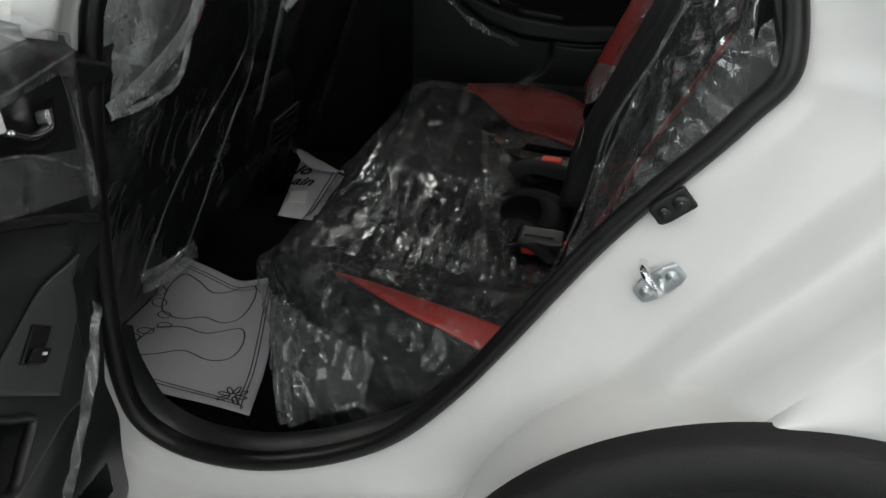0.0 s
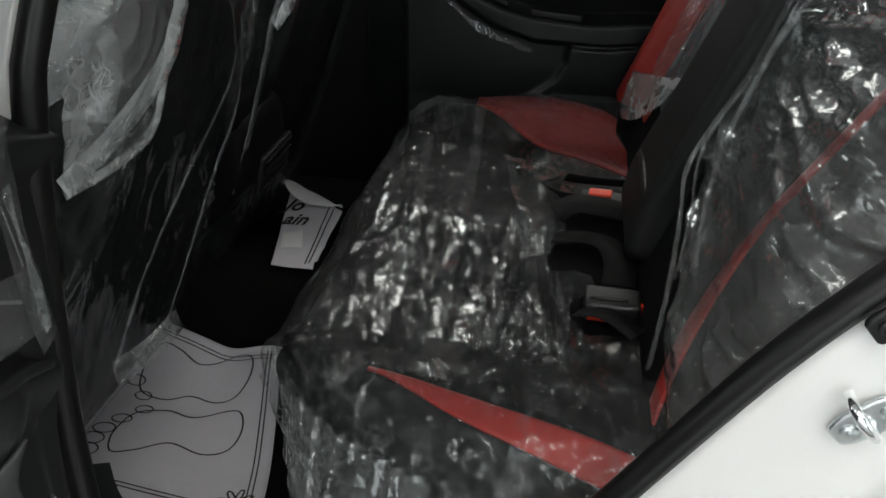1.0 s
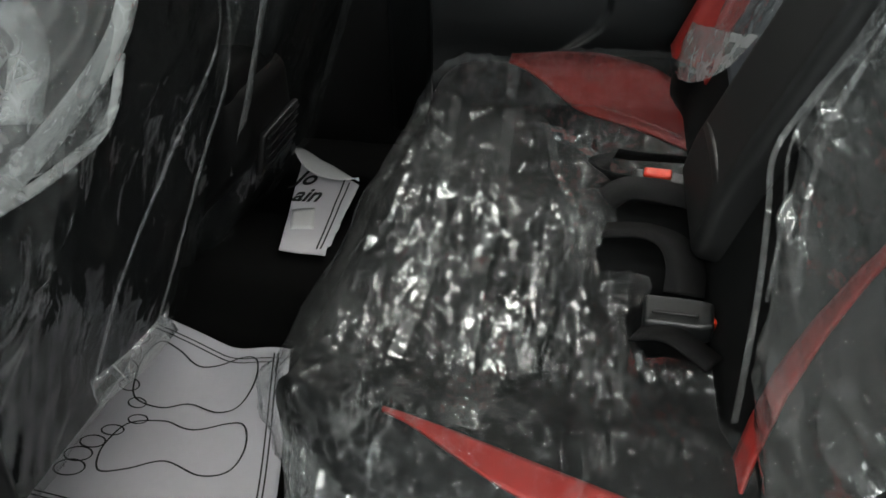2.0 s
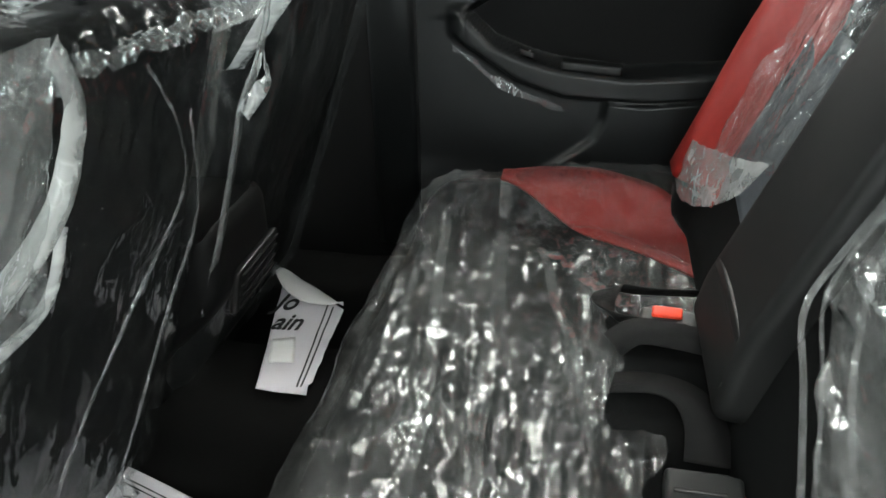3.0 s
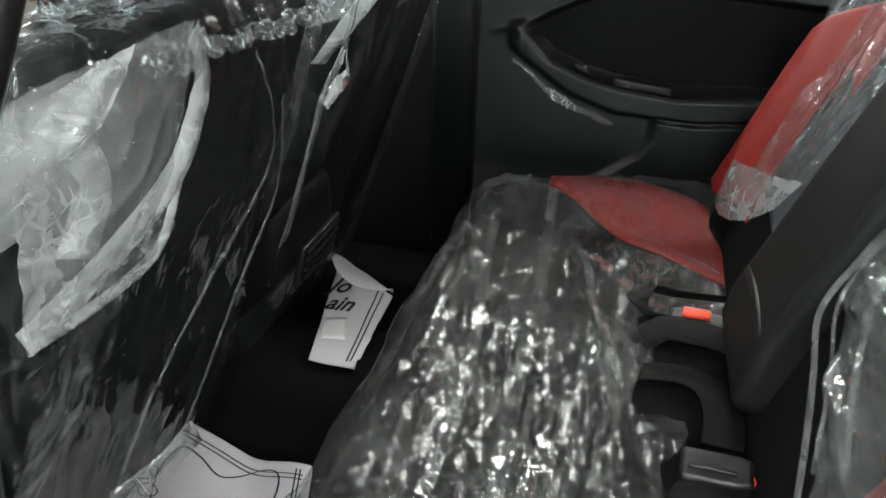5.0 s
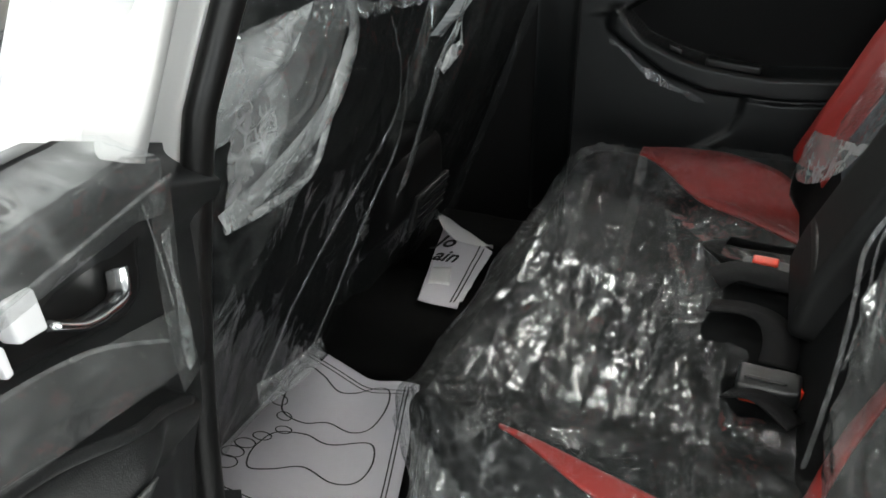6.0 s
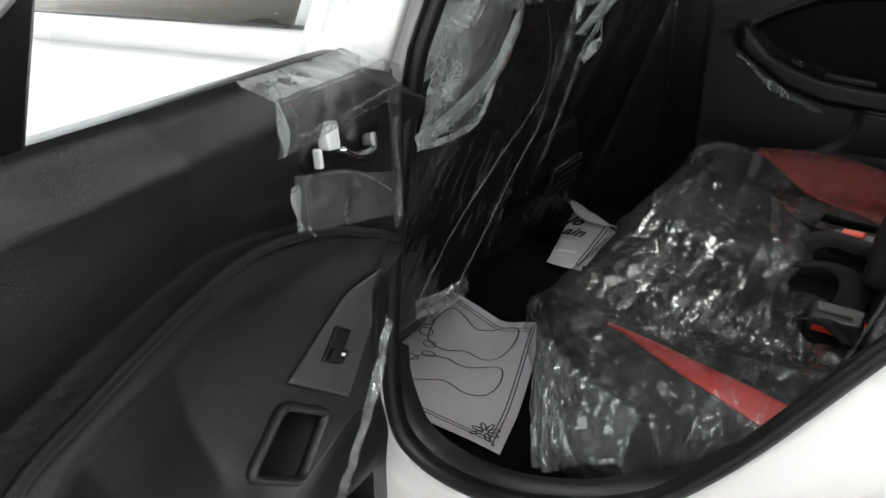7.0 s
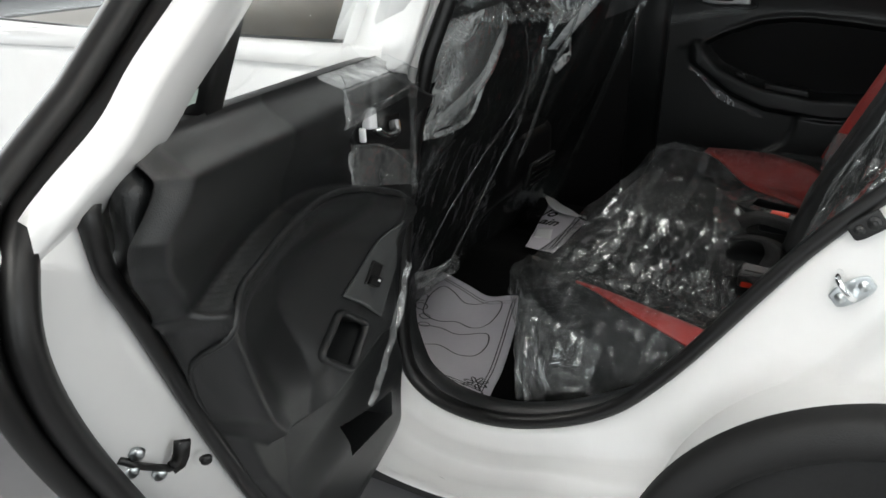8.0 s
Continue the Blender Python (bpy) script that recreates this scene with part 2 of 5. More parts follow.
def rbox(hx, hy, hz, r, n=10, deform=None, step=None):
    """A box of those half sizes with round edges of radius r, its points moved by deform(p, normal)."""
    bm = bmesh.new()
    h = Vector((hx, hy, hz))
    cache = {}

    def vert(p):
        key = (round(p.x, 6), round(p.y, 6), round(p.z, 6))
        if key not in cache:
            q = Vector([max(-(h[i] - r), min(h[i] - r, p[i])) for i in range(3)])
            d = (p - q)
            nn = d.normalized() if d.length > 1e-9 else Vector((0, 0, 1))
            w = q + nn * r
            if deform:
                w = deform(w, nn)
            cache[key] = bm.verts.new(w)
        return cache[key]

    def cuts(half, other):
        m = max(2, int(round(2 * half / step))) if step else n
        inner = half - r
        e = 3 if not step else max(3, int(r * 1.5 / step))
        out = [-half + r * k / e for k in range(e)] if r > 0 else [-half]
        mid = [-inner + 2 * inner * k / m for k in range(m + 1)]
        return out + mid + [inner + r * (k + 1) / e for k in range(e)]
    cs = [cuts(h[0], 0), cuts(h[1], 0), cuts(h[2], 0)]
    for ax in range(3):
        a, b = (ax + 1) % 3, (ax + 2) % 3
        for sgn in (-1, 1):
            for i in range(len(cs[a]) - 1):
                for j in range(len(cs[b]) - 1):
                    quad = []
                    for (ii, jj) in ((i, j), (i + 1, j), (i + 1, j + 1), (i, j + 1)):
                        p = Vector((0, 0, 0))
                        p[ax], p[a], p[b] = sgn * h[ax], cs[a][ii], cs[b][jj]
                        quad.append(vert(p))
                    if sgn < 0:
                        quad.reverse()
                    if len(set(quad)) == 4:
                        bm.faces.new(quad)
    return bm


def box(x0, x1, y0, y1, z0, z1, r=0.004, n=2):
    bm = rbox((x1 - x0) / 2, (y1 - y0) / 2, (z1 - z0) / 2, min(r, (x1 - x0) / 2.01, (y1 - y0) / 2.01, (z1 - z0) / 2.01), n)
    bm.transform(Matrix.Translation(((x0 + x1) / 2, (y0 + y1) / 2, (z0 + z1) / 2)))
    return bm


def spline(pts, per=8, closed=False):
    """A smooth line through pts (Catmull-Rom)."""
    pts = [Vector(p) for p in pts]
    n = len(pts)
    out = []
    for i in range(n if closed else n - 1):
        g = lambda k: pts[k % n] if closed else pts[max(0, min(n - 1, k))]
        p0, p1, p2, p3 = g(i - 1), g(i), g(i + 1), g(i + 2)
        for k in range(per):
            t = k / per
            out.append(0.5 * ((2 * p1) + (p2 - p0) * t + (2 * p0 - 5 * p1 + 4 * p2 - p3) * t * t + (3 * p1 - p0 - 3 * p2 + p3) * t ** 3))
    if not closed:
        out.append(pts[-1])
    return out


def sweep(path, wide, thick, side=None, closed=False, round_=False, seg=8):
    """A bar along path: wide along side, thick across it; round_ gives an oval section."""
    bm = bmesh.new()
    n = len(path)
    rings = []
    for i, p in enumerate(path):
        a = path[(i - 1) % n] if (closed or i) else p
        b = path[(i + 1) % n] if (closed or i < n - 1) else p
        t = (Vector(b) - Vector(a)).normalized()
        s = Vector(side(i / max(1, n - 1)) if callable(side) else side or (0, 0, 1))
        s = (s - t * s.dot(t)).normalized()
        c = t.cross(s)
        if round_:
            prof = [(math.cos(2 * math.pi * k / seg) / 2, math.sin(2 * math.pi * k / seg) / 2) for k in range(seg)]
        else:
            e, f = 0.5, 0.38
            prof = [(e, f), (f, e), (-f, e), (-e, f), (-e, -f), (-f, -e), (f, -e), (e, -f)]
        rings.append([bm.verts.new(Vector(p) + s * u * wide + c * v * thick) for u, v in prof])
    m = len(rings[0])
    for i in range(n if closed else n - 1):
        for k in range(m):
            bm.faces.new((rings[i][k], rings[i][(k + 1) % m], rings[(i + 1) % n][(k + 1) % m], rings[(i + 1) % n][k]))
    if not closed:
        bm.faces.new(rings[0][::-1])
        bm.faces.new(rings[-1])
    return bm


def ribbon(path, wide, normal=(0, 0, 1), closed=False):
    """A flat strip of that width along path."""
    bm = bmesh.new()
    n = len(path)
    rows = []
    for i, p in enumerate(path):
        a = path[(i - 1) % n] if (closed or i) else p
        b = path[(i + 1) % n] if (closed or i < n - 1) else p
        t = (Vector(b) - Vector(a)).normalized()
        s = Vector(normal(i / max(1, n - 1)) if callable(normal) else normal).cross(t).normalized() * wide / 2
        rows.append((bm.verts.new(Vector(p) - s), bm.verts.new(Vector(p) + s)))
    for i in range(n if closed else n - 1):
        j = (i + 1) % n
        bm.faces.new((rows[i][0], rows[j][0], rows[j][1], rows[i][1]))
    return bm


def joined(*bms):
    out = bmesh.new()
    for b in bms:
        me = bpy.data.meshes.new("joint")
        b.to_mesh(me)
        b.free()
        out.from_mesh(me)
        bpy.data.meshes.remove(me)
    return out


def cyl(p0, p1, r0, r1=None, seg=16):
    r1 = r0 if r1 is None else r1
    p0, p1 = Vector(p0), Vector(p1)
    bm = bmesh.new()
    q = (p1 - p0).to_track_quat("Z", "Y").to_matrix().to_4x4()
    bmesh.ops.create_cone(bm, cap_ends=True, segments=seg, radius1=r0, radius2=r1, depth=(p1 - p0).length)
    bm.transform(Matrix.Translation((p0 + p1) / 2) @ q)
    return bm


def smooth(a, b, x):
    t = max(0.0, min(1.0, (x - a) / (b - a)))
    return t * t * (3 - 2 * t)


def ridged(p, scale, seed=0.0):
    v = noise.noise(Vector((p[0] * scale[0] + seed, p[1] * scale[1] - seed * 1.7, p[2] * scale[2] + seed * 0.6)))
    return 1 - abs(v) * 2


def crumple(p, s=1.0, folds=(30, 8, 30), seed=0.0, fine=(70, 45, 70)):
    """How far a loose film stands off what it wraps: long folds, creases and small crinkles."""
    a = noise.noise(Vector((p[0] * 6 + seed, p[1] * 6, p[2] * 6)))
    b = max(0, ridged(p, folds, seed) - 0.35)
    w = 0.5 + 1.3 * max(0.0, min(1.0, 0.5 + 1.6 * noise.noise(Vector((p[0] * 13 + seed, p[1] * 9, p[2] * 13)))))
    c = ridged(p, fine, seed + 3) * 0.5
    d = ridged(p, (fine[0] * 2.1, fine[1] * 2.1, fine[2] * 2.1), seed + 9) * 0.25
    return s * (0.004 * (a + 0.6) + 0.009 * b + w * (0.0025 * c + 0.0020 * d))


# ---- showroom ----
def showroom():
    single("floor", box(-11, 9, -6, 13, GZ - 0.1, GZ, 0.001), FLOORTILE, "polished grey tiled showroom floor", "floor", kind="structure", smooth=False)
    single("ceiling", box(-11.2, 9.2, -6.2, 13.2, GZ + 4.4, GZ + 4.5, 0.001), WALL, "white showroom ceiling", "ceiling", kind="structure", smooth=False)
    single("wall_north", box(-11.2, 9.2, 13, 13.2, GZ, GZ + 4.4, 0.001), WALL, "white showroom wall", "wall", kind="structure", smooth=False)
    # unseen wall; its open front is made up to suit the fill lamp
    single("wall_south", joined(box(-11.2, 9.2, -6.2, -6, GZ, GZ + 0.3, 0.001), box(-11.2, 9.2, -6.2, -6, GZ + 3.9, GZ + 4.4, 0.001)), WALL, "white wall round a glass shop front", "wall", kind="structure", smooth=False)
    single("wall_east", box(9, 9.2, -6, 13, GZ, GZ + 4.4, 0.001), WALL, "white showroom wall", "wall", kind="structure", smooth=False)
    single("wall_west", box(-11.2, -11, -6, 13, GZ, GZ + 4.4, 0.001), WALL, "white showroom wall", "wall", kind="structure", smooth=False)
    for lx, ly in LAMPS:
        lamp = thing("ceiling_light", lx, ly, GZ + 4.38, "long white fluorescent ceiling light, switched on", "lamp", "ceiling lights")
        part("housing", box(lx - 1.25, lx + 1.25, ly - 0.2, ly + 0.2, GZ + 4.33, GZ + 4.40), WALL, lamp)
        part("diffuser", box(lx - 1.2, lx + 1.2, ly - 0.175, ly + 0.175, GZ + 4.318, GZ + 4.328, 0.002), LAMPGLOW, lamp)


showroom()

# ---- car body ----
car = thing("car", -0.6, YC, GZ, "white hatchback with an open rear door and black wheel arch cladding", "car")


def side_y(z, y0):
    """Plan place of the car's side at height z: it leans inwards above the belt line."""
    return y0 + max(0.0, z - 1.15) * 0.38


APERTURE = spline([(0.148, 1.17), (0.112, 1.095), (0.005, 0.965), (-0.14, 0.752), (-0.245, 0.648), (-0.40, 0.588), (-0.53, 0.602), (-0.580, 0.69),
                   (-0.565, 0.95), (-0.515, 1.22), (-0.45, 1.47), (-0.36, 1.545), (-0.15, 1.555), (0.02, 1.49), (0.10, 1.34)], 12, True)
APERTURE = [Vector((p[0], p[1])) for p in [(q.x, q.y) if len(q) == 2 else (q.x, q.y) for q in [Vector((a[0], a[1], 0)) for a in APERTURE]]]
NA = len(APERTURE)


def aperture_normal(i):
    t = APERTURE[(i + 2) % NA] - APERTURE[i - 2]
    n = Vector((-t.y, t.x)).normalized()
    c = Vector((-0.2, 1.1))
    return n if n.dot(APERTURE[i] - c) > 0 else -n


def reach(p):
    """How broad the door jamb is: broad behind the door, narrow along the sill and the B-pillar."""
    return 0.36 + 0.64 * smooth(-0.33, -0.12, p.x) * smooth(1.5, 1.3, p.y)


def body_side():
    rings = [(0.0, 0.774), (0.0, 0.768), (0.012, 0.755), (0.035, 0.752), (0.10, 0.748), (0.113, 0.738), (0.122, 0.712), (0.135, 0.704), (0.152, 0.698), (0.163, 0.675), (0.17, 0.652), (0.185, 0.643)]

    def f(u, v):
        i = int(round(u * NA)) % NA
        k = int(round(v * (len(rings) - 1)))
        p, n = APERTURE[i], aperture_normal(i)
        d, y = rings[k]
        q = p + n * d * reach(p)
        w = q - Vector((0.22, 0.50))
        if w.length < 0.366:
            q = Vector((0.22, 0.50)) + w.normalized() * 0.366
        return (q.x, side_y(q.y, y), q.y)
    part("door_jamb", grid(NA, len(rings) - 1, f, True), WHITE, car, "white painted door jamb")
    # outer skin behind and below the door opening, out to the wheel arch and the tail
    inner = []
    for i in range(NA):
        p = APERTURE[i]
        inner.append(p + aperture_normal(i) * 0.185 * reach(p))
    start = max(range(NA), key=lambda i: APERTURE[i].x * 0.3 + APERTURE[i].y)
    run = []
    i = start
    side = 1 if APERTURE[(start + 3) % NA].x > APERTURE[start].x else -1
    while not (APERTURE[i].x < -0.545 and APERTURE[i].y < 0.9) and len(run) < NA:
        run.append(inner[i])
        i = (i + side) % NA
    m = len(run)

    def outer(u):
        """The rim that the skin runs out to, from the tail over the wheel arch to the sill."""
        if u < 0.22:
            return Vector((0.75 + 0.5 * smooth(0, 0.1, u), 1.58 - 0.63 * u / 0.22))
        if u < 0.30:
            t = (u - 0.22) / 0.08
            return Vector((1.25 - 0.66 * t, 0.95 - 0.45 * t))
        if u < 0.66:
            a = radians(5 + 168 * (u - 0.30) / 0.36)
            return Vector((0.22 + 0.365 * math.cos(a), 0.50 + 0.365 * math.sin(a)))
        t = (u - 0.66) / 0.34
        return Vector((-0.145 - 0.48 * t, 0.530))

    def g(u, v):
        p = run[int(round(u * (m - 1)))]
        q = outer(u)
        w = p.lerp(q, v)
        d = w - Vector((0.22, 0.50))
        if d.length < 0.365:
            w = Vector((0.22, 0.50)) + d.normalized() * 0.365
        bulge = 0.012 * math.sin(math.pi * v)
        return (w.x, side_y(w.y, 0.643) - bulge - 0.006 * v, w.y)
    part("quarter_panel", grid(m - 1, 14, g), WHITE, car, "white painted rear wing")
    part("sill_underside", sweep([Vector((x, 0.690, 0.500)) for x in (-1.6, -1.2, -0.8, -0.4, -0.13)], 0.05, 0.06, (0, 0, 1)), CLAD, car, "black plastic sill trim")
    # black rubber seal round the opening
    path = [Vector((p.x, side_y(p.y, 0.765), p.y)) - Vector((aperture_normal(i).x, 0, aperture_normal(i).y)) * 0.004 for i, p in enumerate(APERTURE)]
    part("door_seal", sweep(path, 0.03, 0.022, (0, 1, 0), True, True, 10), RUBBER, car, "black rubber door seal")
    # inner dark trim behind the seal
    def h(u, v):
        i = int(round(u * NA)) % NA
        p, n = APERTURE[i], aperture_normal(i)
        d, y = [(-0.002, 0.772), (-0.009, 0.780), (-0.016, 0.795), (-0.014, 0.81)][int(round(v * 3))]
        q = p + n * d * (0.25 + 0.75 * smooth(0.72, 0.64, p.y))
        y = y if p.y < 0.75 else 0.772 + (y - 0.772) * 0.35
        return (q.x, side_y(q.y, y), q.y)
    part("sill_trim", grid(NA, 3, h, True), TRIM, car, "black plastic sill and pillar trim")


body_side()


def wheel_arch():
    prof = [(0.377, 0.636), (0.375, 0.612), (0.367, 0.603), (0.350, 0.598), (0.335, 0.598), (0.322, 0.608), (0.318, 0.65), (0.318, 0.80)]

    def f(u, v):
        a = radians(-12 + 204 * u)
        r, y = prof[int(round(v * (len(prof) - 1)))]
        return (0.22 + r * math.cos(a), y, 0.50 + r * math.sin(a))
    part("wheel_arch_trim", grid(60, len(prof) - 1, f), CLAD, car, "black plastic wheel arch cladding")
    part("wheel_housing", grid(30, 2, lambda u, v: (0.22 + (0.33 - 0.02 * v) * math.cos(radians(-20 + 220 * u)), 0.66 + 0.22 * v, 0.50 + (0.33 - 0.02 * v) * math.sin(radians(-20 + 220 * u)))), CLAD, car)
    part("inner_wing", cyl((0.22, 0.86, 0.50), (0.22, 0.90, 0.50), 0.37, seg=32), CLAD, car)
    wheel = part("wheel", joined(cyl((0.22, 0.70, 0.50), (0.22, 0.86, 0.50), 0.20, seg=32)), DARKIN, car, "wheel with a black tyre")
    sec = [(0.21, 0.70), (0.24, 0.685), (0.29, 0.685), (0.305, 0.70), (0.31, 0.74), (0.31, 0.84), (0.29, 0.87), (0.21, 0.87)]
    part("tyre", grid(48, 7, lambda u, v: (0.22 + sec[int(round(v * 7))][0] * math.cos(2 * math.pi * u), sec[int(round(v * 7))][1], 0.50 + sec[int(round(v * 7))][0] * math.sin(2 * math.pi * u)), True), TREAD, wheel)
    rim = [cyl((0.22, 0.705, 0.50), (0.22, 0.72, 0.50), 0.05)]
    for k in range(5):
        a = 2 * math.pi * k / 5
        rim.append(sweep([Vector((0.22 + r * math.cos(a), 0.708, 0.50 + r * math.sin(a))) for r in (0.03, 0.12, 0.205)], 0.05, 0.015, (0, 1, 0)))
    part("rim", joined(*rim), SILVER, wheel, "silver alloy rim")


wheel_arch()


def jamb_fittings():
    # striker: oval plate, two screws and a wire loop, on the jamb behind the opening
    m = pose(0.062, 0.744, 0.937, 90, 0, 0) @ pose(0, 0, 0, 0, 0, 42)
    b = rbox(0.026, 0.0135, 0.0025, 0.0024, 8, lambda p, n: Vector((p.x, p.y * (1 - 0.45 * (p.x / 0.026) ** 4), p.z)))
    b.transform(m)
    plate = part("striker", b, ZINC, car, "zinc plated steel door striker")
    for sx in (-0.015, 0.015):
        s = joined(cyl((sx, 0, 0.002), (sx, 0, 0.0045), 0.0068, 0.006), cyl((sx, 0, 0.0045), (sx, 0, 0.0052), 0.003, 0.003, 6))
        s.transform(m)
        part("screw", s, ZINC, plate)
    loop = sweep(spline([(0.000, -0.004, 0), (-0.001, -0.004, 0.012), (0.000, 0.004, 0.021), (0.000, 0.017, 0.022), (0.001, 0.026, 0.016), (0.001, 0.027, 0.0)], 6), 0.0085, 0.0085, (1, 0, 0), round_=True, seg=10)
    loop.transform(m)
    part("loop", loop, CHROME, plate)
    # rubber stop in a recess above it
    m2 = pose(0.063, 0.744, 1.019, 90, 0, 0) @ pose(0, 0, 0, 0, 0, 40)
    b = rbox(0.020, 0.0125, 0.003, 0.0028, 8, lambda p, n: Vector((p.x, p.y * (1 - 0.3 * max(0, -p.x / 0.020) ** 4), p.z)))
    b.transform(m2)
    stop = part("door_stop", b, RUBBER, car, "black rubber door stop")
    for sx, r in ((-0.009, 0.0065), (0.009, 0.0085)):
        c = joined(cyl((sx, 0, 0.002), (sx, 0, 0.006), r, r * 0.9), cyl((sx, 0, 0.006), (sx, 0, 0.0075), r * 0.45, r * 0.4))
        c.transform(m2)
        part("plug", c, TRIM, stop)


jamb_fittings()


def car_shell():
    # roof, floor, far side, front and rear, so that the cabin is closed
    part("roof", grid(20, 16, lambda u, v: (-1.1 + 1.75 * u, 0.86 + (2 * YC - 1.72) * v, 1.60 + 0.05 * math.sin(math.pi * u) + 0.03 * math.sin(math.pi * v))), WHITE, car, "white roof", solid=0.01)
    part("headliner", grid(12, 12, lambda u, v: (-1.08 + 1.7 * u, 0.89 + (2 * YC - 1.78) * v, 1.565 + 0.04 * math.sin(math.pi * u) + 0.02 * math.sin(math.pi * v))), HEADLINER, car, "grey cloth headliner", solid=0.006)
    def fl(u, v):
        x, y = -1.95 + 2.2 * u, 0.79 + 1.42 * v
        z = 0.437 + 0.115 * smooth(0.20, 0.09, abs(y - 1.54)) + 0.01 * noise.noise(Vector((x * 5, y * 5, 0)))
        return (x, y, z)
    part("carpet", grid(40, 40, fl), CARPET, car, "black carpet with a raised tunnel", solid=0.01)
    part("underbody", box(-2.2, 1.2, 0.80, 2.06, 0.38, 0.42), CLAD, car)
    part("front_bulkhead", box(-2.3, -2.2, 0.72, 2.14, 0.40, 1.05), CLAD, car)
    # cargo area and rear shelf
    part("rear_shelf", box(0.24, 0.78, 0.86, 2.02, 1.12, 1.14, 0.008), DARKIN, car, "black rear parcel shelf")
    part("boot_floor", box(0.10, 1.15, 0.80, 2.06, 0.62, 0.66), CARPET, car)
    part("tail_panel", box(1.15, 1.25, 0.75, 2.11, 0.50, 1.15, 0.03), WHITE, car, "white tail panel")
    # far side: sill, outer skin, pillars
    part("side_panel", grid(30, 8, lambda u, v: (-2.1 + 3.3 * u, 2 * YC - 0.655 - (0.02 * math.sin(math.pi * v)) + 0.04, 0.5 + 0.66 * v)), WHITE, car, "white painted body side", solid=0.006)
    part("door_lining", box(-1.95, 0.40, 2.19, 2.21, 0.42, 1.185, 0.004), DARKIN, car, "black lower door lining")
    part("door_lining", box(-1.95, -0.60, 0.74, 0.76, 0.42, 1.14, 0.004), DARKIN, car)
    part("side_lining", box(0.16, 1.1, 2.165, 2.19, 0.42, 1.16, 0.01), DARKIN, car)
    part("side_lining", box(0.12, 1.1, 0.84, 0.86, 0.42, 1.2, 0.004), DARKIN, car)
    part("middle_pillar", sweep([Vector((-0.60, 2.20, 1.16)), Vector((-0.585, 2.135, 1.34)), Vector((-0.56, 2.06, 1.55))], 0.05, 0.05, (1, 0, 0)), LIGHTGREY, car, "light grey middle pillar")
    part("middle_pillar_trim", sweep([Vector((-0.61, 2.16, 0.50)), Vector((-0.60, 2.15, 1.1)), Vector((-0.62, 2.11, 1.30)), Vector((-0.60, 2.03, 1.55))], 0.09, 0.05, (1, 0, 0)), TRIM, car, "black middle pillar trim")
    def cp(u, v):
        z = 1.12 + 0.46 * v
        x0 = 0.20 - 0.30 * v
        return (x0 + (0.62 - 0.22 * v) * u, 2.13 - (z - 1.12) * 0.38 - 0.10 * u * u, z)
    part("rear_pillar_trim", grid(12, 10, cp), TRIM, car, "black rear pillar trim", solid=0.02)
    part("rear_pillar_trim", grid(12, 10, lambda u, v: (0.15 - 0.14 * v + (0.64 - 0.2 * v) * u, 2 * YC - cp(u, v)[1] + 0.07, cp(u, v)[2])), TRIM, car, "black rear pillar trim", solid=0.02)
    # white painted corner of the tailgate opening, seen behind the rear seat
    part("tailgate_frame", grid(14, 10, lambda u, v: (0.418 + 0.22 * u + 0.03 * v, 1.930 - 0.03 * v, 1.318 - 0.050 * math.sin(2.2 * u) + (0.17 + 0.05 * math.sin(2.2 * u)) * v)), WHITE, car, "white painted tailgate frame", solid=0.02)
    part("tailgate_grommet", cyl((0.449, 1.925, 1.343), (0.447, 1.908, 1.343), 0.009), RUBBER, car)
    part("quarter_glass", grid(6, 6, lambda u, v: (0.215 + 0.35 * u - 0.07 * v + 0.02 * u * v, side_y(1.245 + 0.2 * v, 0.630), 1.245 + 0.2 * v)), RUBBER, car, "dark rear quarter glass", solid=0.004)
    part("rear_window", grid(4, 4, lambda u, v: (0.95 - 0.35 * v, 0.98 + 0.90 * u, 1.15 + 0.42 * v)), GLASS, car)
    # windscreen, A-pillars, dashboard
    part("windscreen", grid(10, 6, lambda u, v: (-2.0 + 0.85 * v - 0.08 * math.sin(math.pi * u), 0.85 + 1.16 * u, 1.05 + 0.52 * v)), GLASS, car)
    for y0, y1 in ((0.72, 0.90), (2.14, 1.96)):
        part("windscreen_pillar", sweep([Vector((-2.0, y0, 1.08)), Vector((-1.6, (y0 + y1) / 2, 1.35)), Vector((-1.1, y1, 1.58))], 0.07, 0.05, (0, 0, 1)), WHITE, car)
    part("bonnet", grid(10, 10, lambda u, v: (-3.1 + 1.05 * u, 0.74 + 1.38 * v, 0.86 + 0.20 * u - 0.05 * abs(2 * v - 1) ** 3)), WHITE, car, "white bonnet", solid=0.01)
    dash = part("dashboard", rbox(0.22, 0.64, 0.17, 0.08, 8), BEIGE, car, "beige and black dashboard")
    dash.data.transform(Matrix.Translation((-1.72, YC, 0.93)))
    part("centre_console_stack", box(-1.60, -1.44, 1.30, 1.58, 0.55, 1.02, 0.03, 4), DARKIN, car, "black centre stack")
    for k in range(4):
        part("control_button", box(-1.445, -1.432, 1.33 + 0.06 * k, 1.37 + 0.06 * k, 0.88, 0.905, 0.004), SILVER, car)


car_shell()


